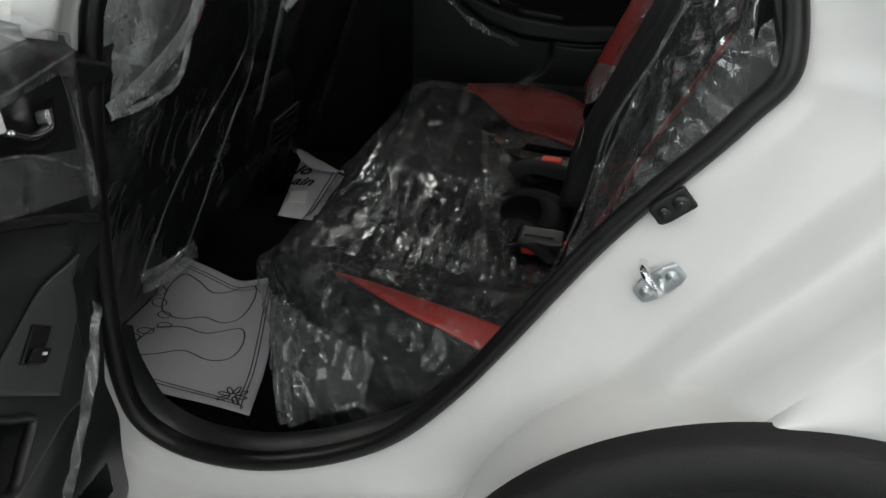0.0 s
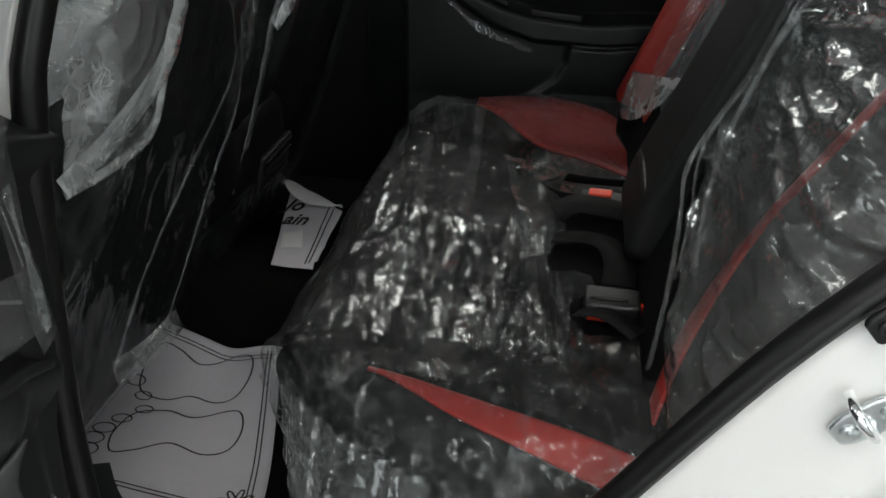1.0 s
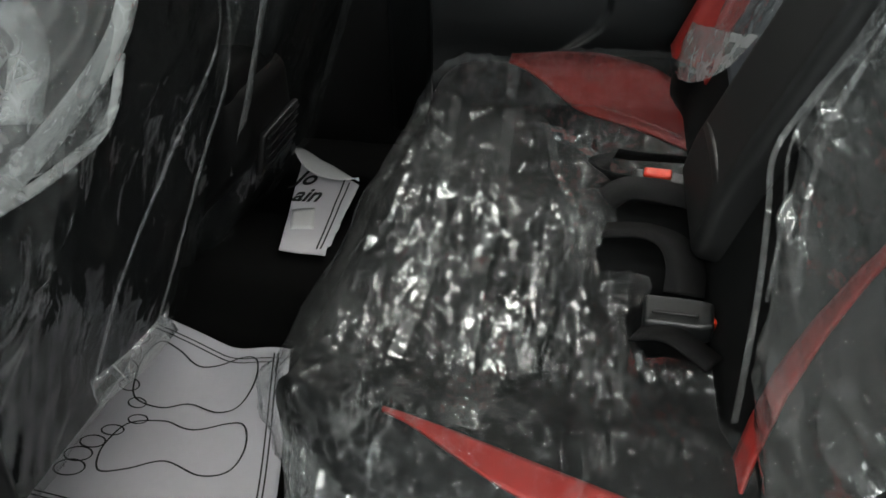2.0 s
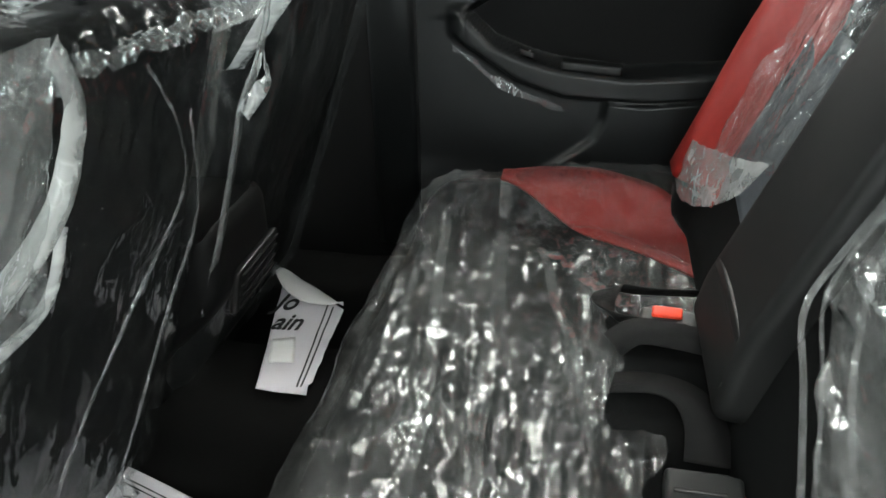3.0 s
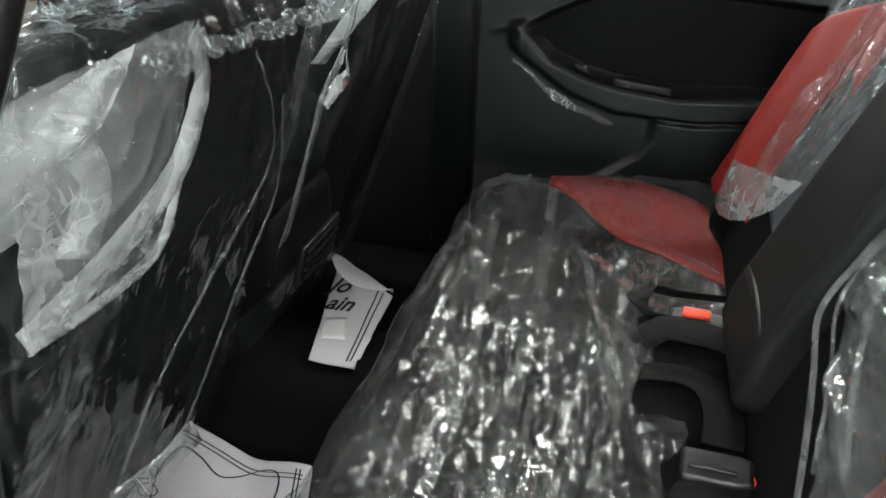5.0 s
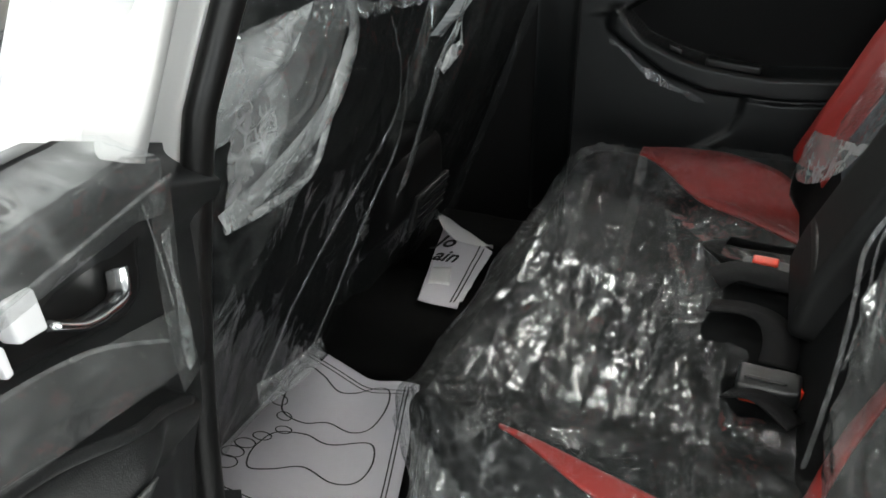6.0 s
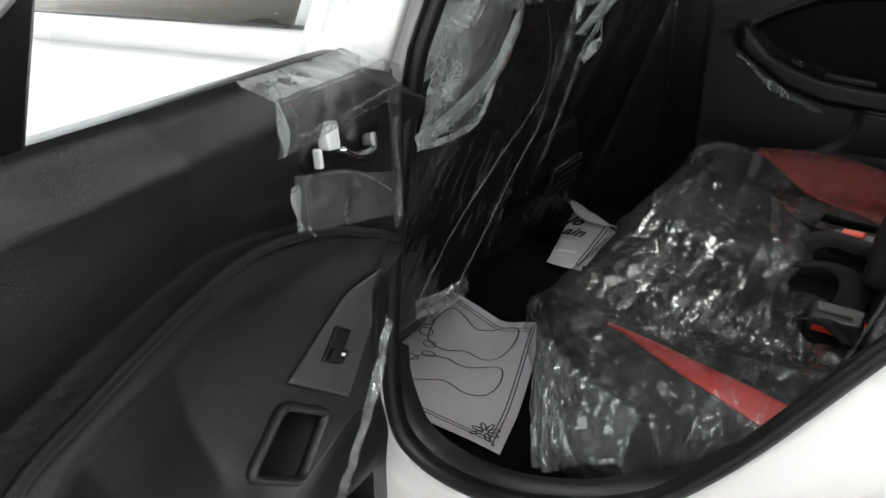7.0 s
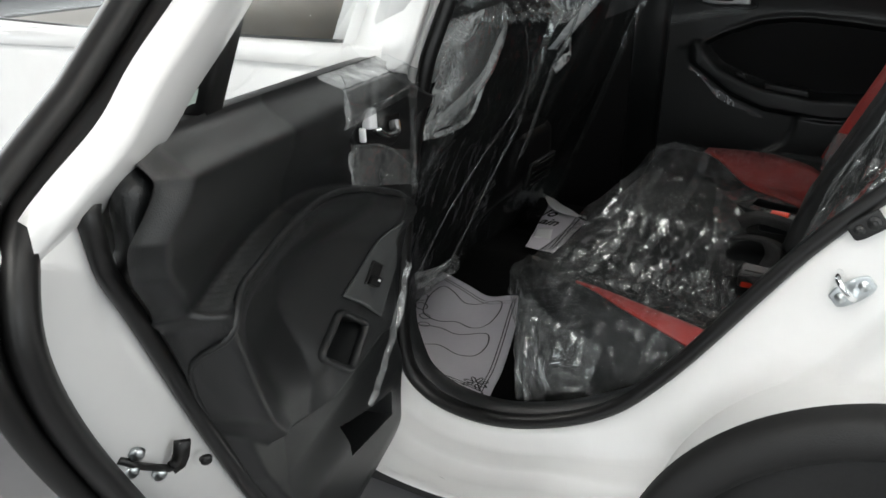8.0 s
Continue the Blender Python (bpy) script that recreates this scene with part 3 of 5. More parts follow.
def front_door():
    """The closed white front door with its window, seen past the open rear door."""
    d = part("front_door", grid(24, 12, lambda u, v: (-0.578 - 1.107 * u, 0.655 - 0.022 * math.sin(math.pi * v) + 0.02 * v, 0.50 + 0.665 * v)), WHITE, car, "white front door, closed", solid=0.01)
    part("belt_strip", sweep([Vector((-0.60, 0.690, 1.172)), Vector((-1.1, 0.690, 1.158)), Vector((-1.62, 0.690, 1.13))], 0.02, 0.016, (0, 0, 1)), GREYTRIM, d, "grey rubber window strip")
    part("window_ledge", sweep([Vector((-0.54, 0.672, 1.166)), Vector((-1.1, 0.672, 1.152)), Vector((-1.66, 0.672, 1.125))], 0.03, 0.03, (0, 0, 1)), WHITE, d)
    part("window_frame", grid(3, 8, lambda u, v: (-0.505 - 0.085 * u + 0.07 * v, side_y(1.15 + 0.42 * v, 0.672), 1.15 + 0.42 * v)), WHITE, d, "white window frame", solid=0.018)
    part("pillar_cover", grid(2, 8, lambda u, v: (-0.590 - 0.05 * u + 0.07 * v, side_y(1.175 + 0.40 * v, 0.690), 1.175 + 0.40 * v)), LIGHTGREY, d, solid=0.008)
    part("window_glass", grid(4, 4, lambda u, v: (-0.62 - 1.0 * u * (1 - 0.42 * v) + 0.06 * v, side_y(1.165 + 0.37 * v, 0.700), 1.165 + 0.37 * v)), GLASS, d)
    part("inner_card", grid(8, 8, lambda u, v: (-0.60 - 1.1 * u, 0.77, 0.5 + 0.65 * v)), TRIM, d, solid=0.01)
    mir = part("wing_mirror", rbox(0.06, 0.10, 0.065, 0.05, 5), DARKIN, d, "black wing mirror")
    mir.data.transform(Matrix.Translation((-1.62, 0.56, 1.19)))


front_door()


def road_wheel(x, y, side):
    """One of the other wheels: tyre with rounded shoulders and a five-spoke rim; side -1 faces the camera's side."""
    w = part("wheel", cyl((x, y, 0.50), (x, y - side * 0.16, 0.50), 0.20, seg=32), DARKIN, car, "wheel with a black tyre")
    sec = [(0.21, 0.0), (0.24, 0.015), (0.29, 0.015), (0.305, 0.0), (0.31, -0.04), (0.31, -0.14), (0.29, -0.17), (0.21, -0.17)]
    part("tyre", grid(40, 7, lambda u, v: (x + sec[int(round(v * 7))][0] * math.cos(2 * math.pi * u), y + side * sec[int(round(v * 7))][1], 0.50 + sec[int(round(v * 7))][0] * math.sin(2 * math.pi * u)), True), TREAD, w)
    rim = [cyl((x, y, 0.50), (x, y + side * 0.012, 0.50), 0.05)]
    for k in range(5):
        a = 2 * math.pi * k / 5
        rim.append(sweep([Vector((x + r * math.cos(a), y + side * 0.006, 0.50 + r * math.sin(a))) for r in (0.03, 0.12, 0.205)], 0.05, 0.015, (0, 1, 0)))
    part("rim", joined(*rim), SILVER, w, "silver alloy rim")


def car_ends():
    """Wings, bumpers, lamps and the other wheels of the white car."""
    def wing(y0, side):
        def f(u, v):
            x = -3.08 + 1.40 * u
            top = 0.80 + 0.27 * smooth(-3.1, -2.2, x)
            w = Vector((x, 0.45 + (top - 0.45) * v))
            d = w - Vector((-2.36, 0.50))
            if d.length < 0.345:
                w = Vector((-2.36, 0.50)) + d.normalized() * 0.345
            return (w.x, y0 - side * (0.12 * smooth(-2.7, -3.1, w.x) + 0.05 * v * v - 0.015 * math.sin(math.pi * v)), w.y)
        part("front_wing", grid(30, 14, f), WHITE, car, "white front wing", solid=0.006)
        prof = [(0.352, 0.0), (0.350, 0.012), (0.335, 0.014), (0.318, 0.006), (0.316, -0.10)]
        part("wheel_arch_trim", grid(36, 4, lambda u, v: (-2.36 + prof[int(round(v * 4))][0] * math.cos(math.pi * (1.06 * u - 0.03)), y0 + side * prof[int(round(v * 4))][1], 0.50 + prof[int(round(v * 4))][0] * math.sin(math.pi * (1.06 * u - 0.03)))), CLAD, car, "black plastic wheel arch cladding")
        part("headlight", rbox(0.10, 0.13, 0.05, 0.035, 6, lambda p, n: Vector((-3.03 + p.x + 0.10 * abs(p.y), y0 - side * (0.17 - 0.05 * (p.x > 0)) + p.y, 0.78 + p.z + 0.2 * p.x))), SILVER, car, "clear headlight")
        part("tail_light", rbox(0.05, 0.09, 0.12, 0.03, 6, lambda p, n: Vector((1.225 + p.x, y0 - side * 0.10 + p.y, 1.0 + p.z))), REDPAINT, car, "red tail light")
    wing(0.665, -1)
    wing(2 * YC - 0.665, 1)
    part("front_bumper", rbox(0.16, 0.68, 0.19, 0.09, 8, lambda p, n: Vector((-3.10 + p.x + 0.16 * (abs(p.y) / 0.68) ** 3, YC + p.y, 0.57 + p.z))), WHITE, car, "white front bumper")
    part("grille", rbox(0.02, 0.38, 0.06, 0.015, 6, lambda p, n: Vector((-3.255 + p.x, YC + p.y, 0.60 + p.z))), CLAD, car, "black grille")
    part("rear_bumper", rbox(0.12, 0.70, 0.15, 0.07, 8, lambda p, n: Vector((1.24 + p.x - 0.10 * (abs(p.y) / 0.70) ** 3, YC + p.y, 0.54 + p.z))), WHITE, car, "white rear bumper")
    road_wheel(-2.36, 0.70, -1)
    road_wheel(-2.36, 2 * YC - 0.70, 1)
    road_wheel(0.22, 2 * YC - 0.70, 1)


car_ends()


# ---- doors ----
OUTLINE = [Vector((p[0], p[1])) for p in spline([(0.02, 1.13, 0), (0.02, 0.9, 0), (0.02, 0.66, 0), (0.08, 0.585, 0), (0.22, 0.58, 0), (0.33, 0.63, 0), (0.41, 0.72, 0), (0.492, 0.866, 0), (0.573, 1.034, 0), (0.610, 1.115, 0), (0.588, 1.172, 0), (0.40, 1.178, 0), (0.12, 1.165, 0)], 8, True)]


def door_edges(z):
    """Front and rear edge of the door trim at height z."""
    rear = [(0.575, 0.22), (0.62, 0.31), (0.70, 0.40), (0.787, 0.455), (0.866, 0.490), (0.961, 0.538), (1.034, 0.573), (1.09, 0.604), (1.122, 0.608), (1.165, 0.588), (1.30, 0.58)]
    for (z0, s0), (z1, s1) in zip(rear, rear[1:]):
        if z <= z1:
            return -0.06 + 0.06 * smooth(0.97, 0.82, z) + 0.05 * smooth(0.82, 0.65, z), s0 + (s1 - s0) * max(0, z - z0) / (z1 - z0)
    return -0.06, 0.60


def brow(s):
    """Height of the arched upper edge of the arm rest bulge."""
    return 1.082 - 0.62 * max(0.0, 0.36 - s) ** 1.5 - 0.95 * max(0.0, s - 0.36) ** 2


def belt_drop(s):
    """The belt line falls towards the front of the door."""
    return 0.028 - 0.045 * (s - 0.02) if s > 0.09 else 0.0248 + 0.35 * min(0.15, 0.09 - s)


def relief(s, z):
    """How far the door trim stands proud."""
    upper = -0.020 + 0.020 * smooth(1.10, 1.17, z) - 0.032 * smooth(1.168, 1.198, z)
    n = -0.040 + (upper + 0.040) * smooth(0.80, 1.09, z)
    b = brow(s)
    rear = 0.560 - 0.36 * (1.04 - z)
    low = 0.832 + 0.9 * max(0.0, s - 0.43) - 0.25 * max(0.0, 0.20 - s)
    n -= 0.004 * smooth(b + 0.030, b + 0.004, z) * smooth(b - 0.02, b, z)
    inside = smooth(b + 0.003, b - 0.006, z) * smooth(rear + 0.004, rear - 0.014, s) * smooth(0.015, 0.035, s) * smooth(low - 0.010, low + 0.014, z)
    shelf = 0.985 - 0.24 * (s - 0.2)
    hollow = smooth(b - 0.010, b - 0.075, z) * smooth(rear - 0.012, rear - 0.08, s)
    arm = smooth(shelf + 0.045, shelf - 0.06, z) * smooth(rear - 0.012, rear - 0.15, s) * smooth(0.08, 0.15, s)
    pod = 0.003 - 0.038 * hollow + 0.042 * arm
    n += inside * (pod - n)
    n += 0.018 * smooth(0.76, 0.70, z) * smooth(0.45, 0.33, s) * smooth(0.55, 0.62, z)
    n -= 0.004 * math.exp(-((z - 1.040) / 0.004) ** 2) * smooth(0.55, 0.57, s)
    _, e = door_edges(z)
    n -= 0.022 * smooth(e - 0.022, e, s)
    return n


def within(q, corners):
    """Whether (s, z) lies in a four-cornered outline."""
    sides = []
    for k in range(4):
        a, b = Vector(corners[k]), Vector(corners[(k + 1) % 4])
        sides.append((b.x - a.x) * (q[1] - a.y) - (b.y - a.y) * (q[0] - a.x))
    return all(v > 0 for v in sides) or all(v < 0 for v in sides)


def liner(corners, depth, shrink=0.9):
    """The inside of a pocket: four walls and a floor behind the door trim."""
    c = [Vector(p) for p in corners]
    mid = sum(c, Vector((0, 0))) / 4
    bm = bmesh.new()
    top = [bm.verts.new((p.x, relief(p.x, p.y), p.y)) for p in c]
    low = [bm.verts.new((mid.x + (p.x - mid.x) * shrink, relief(mid.x, mid.y) - depth, mid.y + (p.y - mid.y) * shrink)) for p in c]
    for k in range(4):
        bm.faces.new((top[k], top[(k + 1) % 4], low[(k + 1) % 4], low[k]))
    bm.faces.new(low)
    return bm


PULL = [(0.314, 0.931), (0.258, 0.889), (0.315, 0.857), (0.379, 0.908)]
POCKET = [(0.090, 0.645), (0.090, 0.688), (0.262, 0.735), (0.250, 0.684)]


def flared(p):
    """The open door is longer and curves outwards towards its rear edge."""
    return p + (Vector((1.08, 0.335, 1.354)) - p) * 1.30 * max(0.0, p.x - 0.395)


def on_door(bm):
    for v in bm.verts:
        v.co = DOOR @ flared(v.co)


def door_trim(m, parent, name="trim_panel"):
    def f(u, v):
        z = 0.575 + (1.203 - 0.575) * v
        a, b = door_edges(z)
        s = a + (b - a) * u
        return (s, relief(s, z), z - belt_drop(s) * smooth(1.0, 1.2, z))
    bm = grid(160, 240, f)
    gone = [fc for fc in bm.faces if any(within((fc.calc_center_median().x, fc.calc_center_median().z), q) for q in (PULL, POCKET))]
    bmesh.ops.delete(bm, geom=gone, context="FACES")
    on_door(bm)
    t = part(name, bm, TRIM, parent, "black moulded door trim")

    def patch(name, corners, lift, material, label="", nu=10, nv=10, solid=0.003):
        c = [Vector(p) for p in corners]
        def g(u, v):
            q = (c[0].lerp(c[1], u)).lerp(c[3].lerp(c[2], u), v)
            return (q.x, relief(q.x, q.y) + lift, q.y)
        bm = grid(nu, nv, g)
        bm.transform(m)
        return part(name, bm, material, parent, label, solid=solid)
    return t, patch


def rear_door():
    def shell(u, v):
        i = int(round(u * len(OUTLINE))) % len(OUTLINE)
        p = OUTLINE[i]
        c = Vector((0.30, 0.95))
        d = (p - c).normalized()
        k, n = [(-0.012, -0.060), (0.0, -0.064), (0.020, -0.078), (0.048, -0.108), (0.051, -0.122), (0.052, -0.138), (0.02, -0.156)][int(round(v * 6))]
        q = p + d * k * (1 + 0.45 * smooth(0.40, 0.52, p.x)) * (1 - 0.45 * smooth(1.10, 1.17, p.y)) * max(smooth(1.172, 1.14, p.y), smooth(0.50, 0.58, p.x))
        return (q.x, n, q.y - smooth(1.08, 1.16, p.y) * max(0.0, -n - 0.05) * 0.62)
    bm = grid(len(OUTLINE), 6, shell, True)
    on_door(bm)
    door = part("rear_door", bm, WHITE, car, "white rear door standing wide open")

    def skin(u, v):
        z = 0.60 + 0.51 * v
        a, b = door_edges(z)
        return (a + (b - a) * u, -0.150 - 0.012 * math.sin(math.pi * v), z)
    bm = grid(12, 12, skin)
    on_door(bm)
    part("outer_skin", bm, WHITE, door, solid=0.004)
    trim, patch = door_trim(DOOR, door)
    # rubber seals: round the trim and round the outer edge
    top = next(k for k, p in enumerate(OUTLINE) if p.y >= 1.16)
    pts = [Vector((p.x, -0.062, p.y)) for p in OUTLINE[:top]]
    bm = sweep(pts, 0.02, 0.016, (0, 1, 0), False, True)
    on_door(bm)
    part("trim_seal", bm, RUBBER, door, "black rubber edge")
    c = Vector((0.30, 0.95))
    far = spline([(0.20, 0.50, 0), (0.34, 0.58, 0), (0.45, 0.67, 0), (0.54, 0.78, 0), (0.606, 0.90, 0), (0.645, 0.99, 0), (0.660, 1.06, 0), (0.650, 1.12, 0), (0.630, 1.158, 0)], 5)
    pts = [Vector((p.x, -0.098, p.y)) for p in far] + [Vector((0.602, -0.080, 1.190)), Vector((0.570, -0.060, 1.226)), Vector((0.527, -0.034, 1.285)), Vector((0.44, 0.012, 1.40))]
    bead = [p + Vector((0.020, -0.018, 0.004)) for p in pts]
    bm = sweep(bead, 0.026, 0.026, (0, 1, 0), False, True)
    on_door(bm)
    part("outer_bead", bm, RUBBER, door, "second lip of the black weather strip")
    bm = sweep(pts, 0.034, 0.026, (0, 1, 0), False, True)
    on_door(bm)
    part("outer_seal", bm, RUBBER, door, "black rubber weather strip")

    def tilt(z):
        return -0.045 + (z - 1.19) * 0.40
    def frame_bar(name, pts, w, d, material, label=""):
        bm = sweep([Vector((s, tilt(z) + o, z)) for s, z, o in pts], w, d, (1, 0, 0))
        on_door(bm)
        return part(name, bm, material, door, label)
    frame_bar("window_post", spline([(0.622, 1.125, -0.030), (0.610, 1.160, -0.014), (0.580, 1.20, 0), (0.548, 1.24, 0), (0.505, 1.285, 0), (0.41, 1.40, 0)], 5), 0.060, 0.03, WHITE, "white window frame")
    frame_bar("window_post", [(0.005, 1.16, 0), (0.02, 1.35, 0), (0.06, 1.53, 0)], 0.03, 0.04, WHITE, "white window frame")
    frame_bar("window_header", spline([(0.06, 1.53, 0), (0.25, 1.53, 0), (0.39, 1.49, 0), (0.46, 1.42, 0)], 4), 0.04, 0.04, WHITE)
    frame_bar("window_divider", [(0.478, 1.178, -0.002), (0.483, 1.285, -0.002), (0.45, 1.44, -0.002)], 0.034, 0.025, RUBBER, "black window divider")
    pane = grid(6, 6, lambda u, v: (0.03 + (0.42 - 0.02 * v) * u, tilt(1.155 + 0.35 * v) - 0.004, 1.155 + 0.35 * v))
    on_door(pane)
    part("window_pane", pane, GLASS, door).visible_shadow = False
    pane = grid(4, 6, lambda u, v: (0.470 + (0.12 - 0.15 * v) * u, tilt(1.175 + 0.24 * v) - 0.004, 1.175 + 0.24 * v))
    on_door(pane)
    part("quarter_pane", pane, GLASS, door).visible_shadow = False
    bm = sweep([Vector((0.04 + 0.55 * k / 12, -0.046, 1.196 - belt_drop(0.04 + 0.55 * k / 12))) for k in range(13)], 0.010, 0.02, (0, 0, 1))
    on_door(bm)
    part("belt_seal", bm, RUBBER, door, "black rubber window strip")
    # switch panel, switch, pull recess
    patch("switch_panel", [(0.134, 0.977), (0.150, 0.921), (0.214, 0.877), (0.298, 0.942)], 0.003, GREYTRIM, "dark grey switch panel", 24, 24)
    patch("switch_recess", [(0.216, 0.953), (0.200, 0.941), (0.236, 0.926), (0.253, 0.939)], 0.006, RUBBER, "black window switch recess")
    patch("window_switch", [(0.236, 0.943), (0.221, 0.932), (0.236, 0.9275), (0.250, 0.939)], 0.010, TRIMSOFT, "black window switch", solid=0.006)
    patch("switch_mark", [(0.234, 0.938), (0.230, 0.935), (0.233, 0.934), (0.237, 0.937)], 0.0145, WPAPER, solid=0.001)
    for name, quad, deep, tag in (("door_pull", PULL, 0.05, "deep black door pull pocket"), ("map_pocket", POCKET, 0.055, "dark door pocket")):
        bm = liner(quad, deep)
        on_door(bm)
        part(name, bm, TRIM, door, tag, smooth=False)
    c = [Vector((p[0], relief(*p) + 0.002, p[1])) for p in PULL]
    rim = []
    for k in range(4):
        a, b = c[k], c[(k + 1) % 4]
        rim += [a.lerp(b, 0.12), a.lerp(b, 0.5), a.lerp(b, 0.88)]
    bm = sweep(spline(rim, 4, True), 0.012, 0.009, (0, 1, 0), True, True)
    on_door(bm)
    part("pull_rim", bm, TRIM, door, "black rim of the door pull")
    # rounded lip round the arm rest bulge
    lip = [(s, brow(s) - 0.003) for s in (0.05, 0.09, 0.14, 0.20, 0.26, 0.32, 0.38, 0.44, 0.49, 0.525)] + [(0.541, 1.020), (0.540, 0.985), (0.520, 0.930), (0.487, 0.884), (0.450, 0.853), (0.402, 0.838)]
    bm = sweep(spline([(a, relief(a, z - 0.006) - 0.001, z) for a, z in lip], 5), 0.008, 0.009, (0, 1, 0), False, True)
    on_door(bm)
    part("bulge_lip", bm, TRIM, door, "rounded lip of the arm rest bulge")
    # grip pad at the rear end of the belt line and rubber along the hinge edge
    bm = rbox(0.027, 0.022, 0.062, 0.0215, 8, lambda p, n: Vector((0.570 + p.x + 0.06 * min(0.0, p.z), -0.046 + p.y - 0.045 * smooth(0.0, -0.062, p.z), 1.116 + p.z)), step=0.006)
    on_door(bm)
    part("grip_pad", bm, TRIM, door, "black rounded end pad")
    bm = sweep([Vector((door_edges(z)[0] - 0.004, -0.060, z)) for z in (0.62, 0.70, 0.78, 0.86, 0.94, 1.0, 1.05)], 0.034, 0.026, (0, 1, 0))
    on_door(bm)
    part("hinge_seal", bm, RUBBER, door, "black rubber hinge edge")
    # inner handle in its recess
    handle(door, DOOR, 1)
    # latch slot, screws and plug hole on the rear edge of the door
    def on_edge(s, z, n):
        return DOOR @ flared(Vector((s + 0.004, n + 0.010, z)))
    slot = [on_edge(0.536, 0.900, -0.075), on_edge(0.535, 0.884, -0.079), on_edge(0.535, 0.873, -0.084), on_edge(0.538, 0.868, -0.090), on_edge(0.548, 0.875, -0.097), on_edge(0.559, 0.883, -0.104), on_edge(0.575, 0.899, -0.115)]
    outward = DOOR.to_3x3() @ Vector((0.75, 0.6, -0.3))
    part("latch", joined(ribbon(slot[:4], 0.012, outward), ribbon(slot[3:], 0.004, outward)), RUBBER, door, "black door latch slot", solid=0.004)
    for c, r, mt in ((on_edge(0.566, 0.901, -0.102), 0.006, ZINC), (on_edge(0.565, 0.879, -0.112), 0.006, ZINC), (on_edge(0.544, 0.863, -0.099), 0.006, ZINC), (on_edge(0.511, 0.862, -0.070), 0.0055, RUBBER)):
        part("screw" if mt == ZINC else "plug", cyl(c - outward * 0.002, c + outward * 0.0018, r, r * 0.8), mt, door)
    # sticker on the quarter pane: plain bars stand for its small print
    for k in range(5):
        zz = 1.205 + 0.03 * k
        bm = grid(1, 1, lambda u, v: (0.480 + (0.075 - 0.014 * k) * u, tilt(zz + 0.012 * v) + 0.0008, zz + 0.012 * v))
        on_door(bm)
        part("sticker", bm, STICKER, door, "pale green printed sticker")
    return door


def handle(parent, m, side):
    """Inner door handle: surround, dark plate for the recess's shade, white stop and a chrome lever."""
    corners = [(0.221, 1.099), (0.062, 1.054), (0.046, 1.124), (0.200, 1.142)]
    ring = []
    for k in range(4):
        a, b = Vector(corners[k]), Vector(corners[(k + 1) % 4])
        ring += [a.lerp(b, 0.16), a.lerp(b, 0.5), a.lerp(b, 0.84)]
    ring = [Vector((q.x, 0, q.y)) for q in ring]
    edge = spline([Vector((q.x, relief(q.x, min(q.z, 1.16)) + 0.002, q.z)) for q in ring], 5, True)
    b = sweep(edge, 0.008, 0.008, (0, 1, 0), True, True)
    b.transform(m)
    bez = part("handle_bezel", b, TRIMSOFT, parent, "black handle surround")
    mid = sum(edge, Vector((0, 0, 0))) / len(edge)
    n = len(edge)

    def shade_plate(u, v):
        q = edge[int(round(u * n)) % n]
        w = q.lerp(mid, v)
        return (w.x, w.y + 0.0035 - 0.004 * smooth(0.0, 0.3, v), w.z)
    # no hollow is cut: a dark plate gives the recess its shade
    b = grid(n, 6, shade_plate, True)
    b.transform(m)
    part("handle_bowl", b, RUBBER, bez, "dark handle recess")
    b = rbox(0.012, 0.006, 0.0135, 0.003, 4, lambda p, n: Vector((p.x + 0.15 * p.z, p.y, p.z + 0.2 * p.x)))
    b.transform(m @ Matrix.Translation((0.186, -0.006, 1.122)))
    part("handle_stop", b, WPAPER, bez, "white plastic stop")
    b = rbox(0.003, 0.004, 0.009, 0.002, 3, lambda p, n: Vector((p.x + 0.12 * p.z, p.y, p.z)))
    b.transform(m @ Matrix.Translation((0.204, -0.008, 1.106)))
    part("handle_tab", b, WPAPER, bez, "white plastic tab")
    b = sweep(spline([Vector((0.166, -0.006, 1.104)), Vector((0.145, -0.003, 1.092)), Vector((0.118, -0.003, 1.086)), Vector((0.098, -0.005, 1.085)), Vector((0.088, -0.010, 1.096))], 8), 0.016, 0.007, (0, 1, 0), False, True)
    b.transform(m)
    part("handle_lever", b, CHROME, bez, "chrome door lever")


door = rear_door()
FARDOOR = Matrix.Translation((-0.600, 2.175, 0.0)) @ Matrix.Diagonal((1.28, -1, 1, 1)) @ Matrix.Translation((0, 0, 0.01))


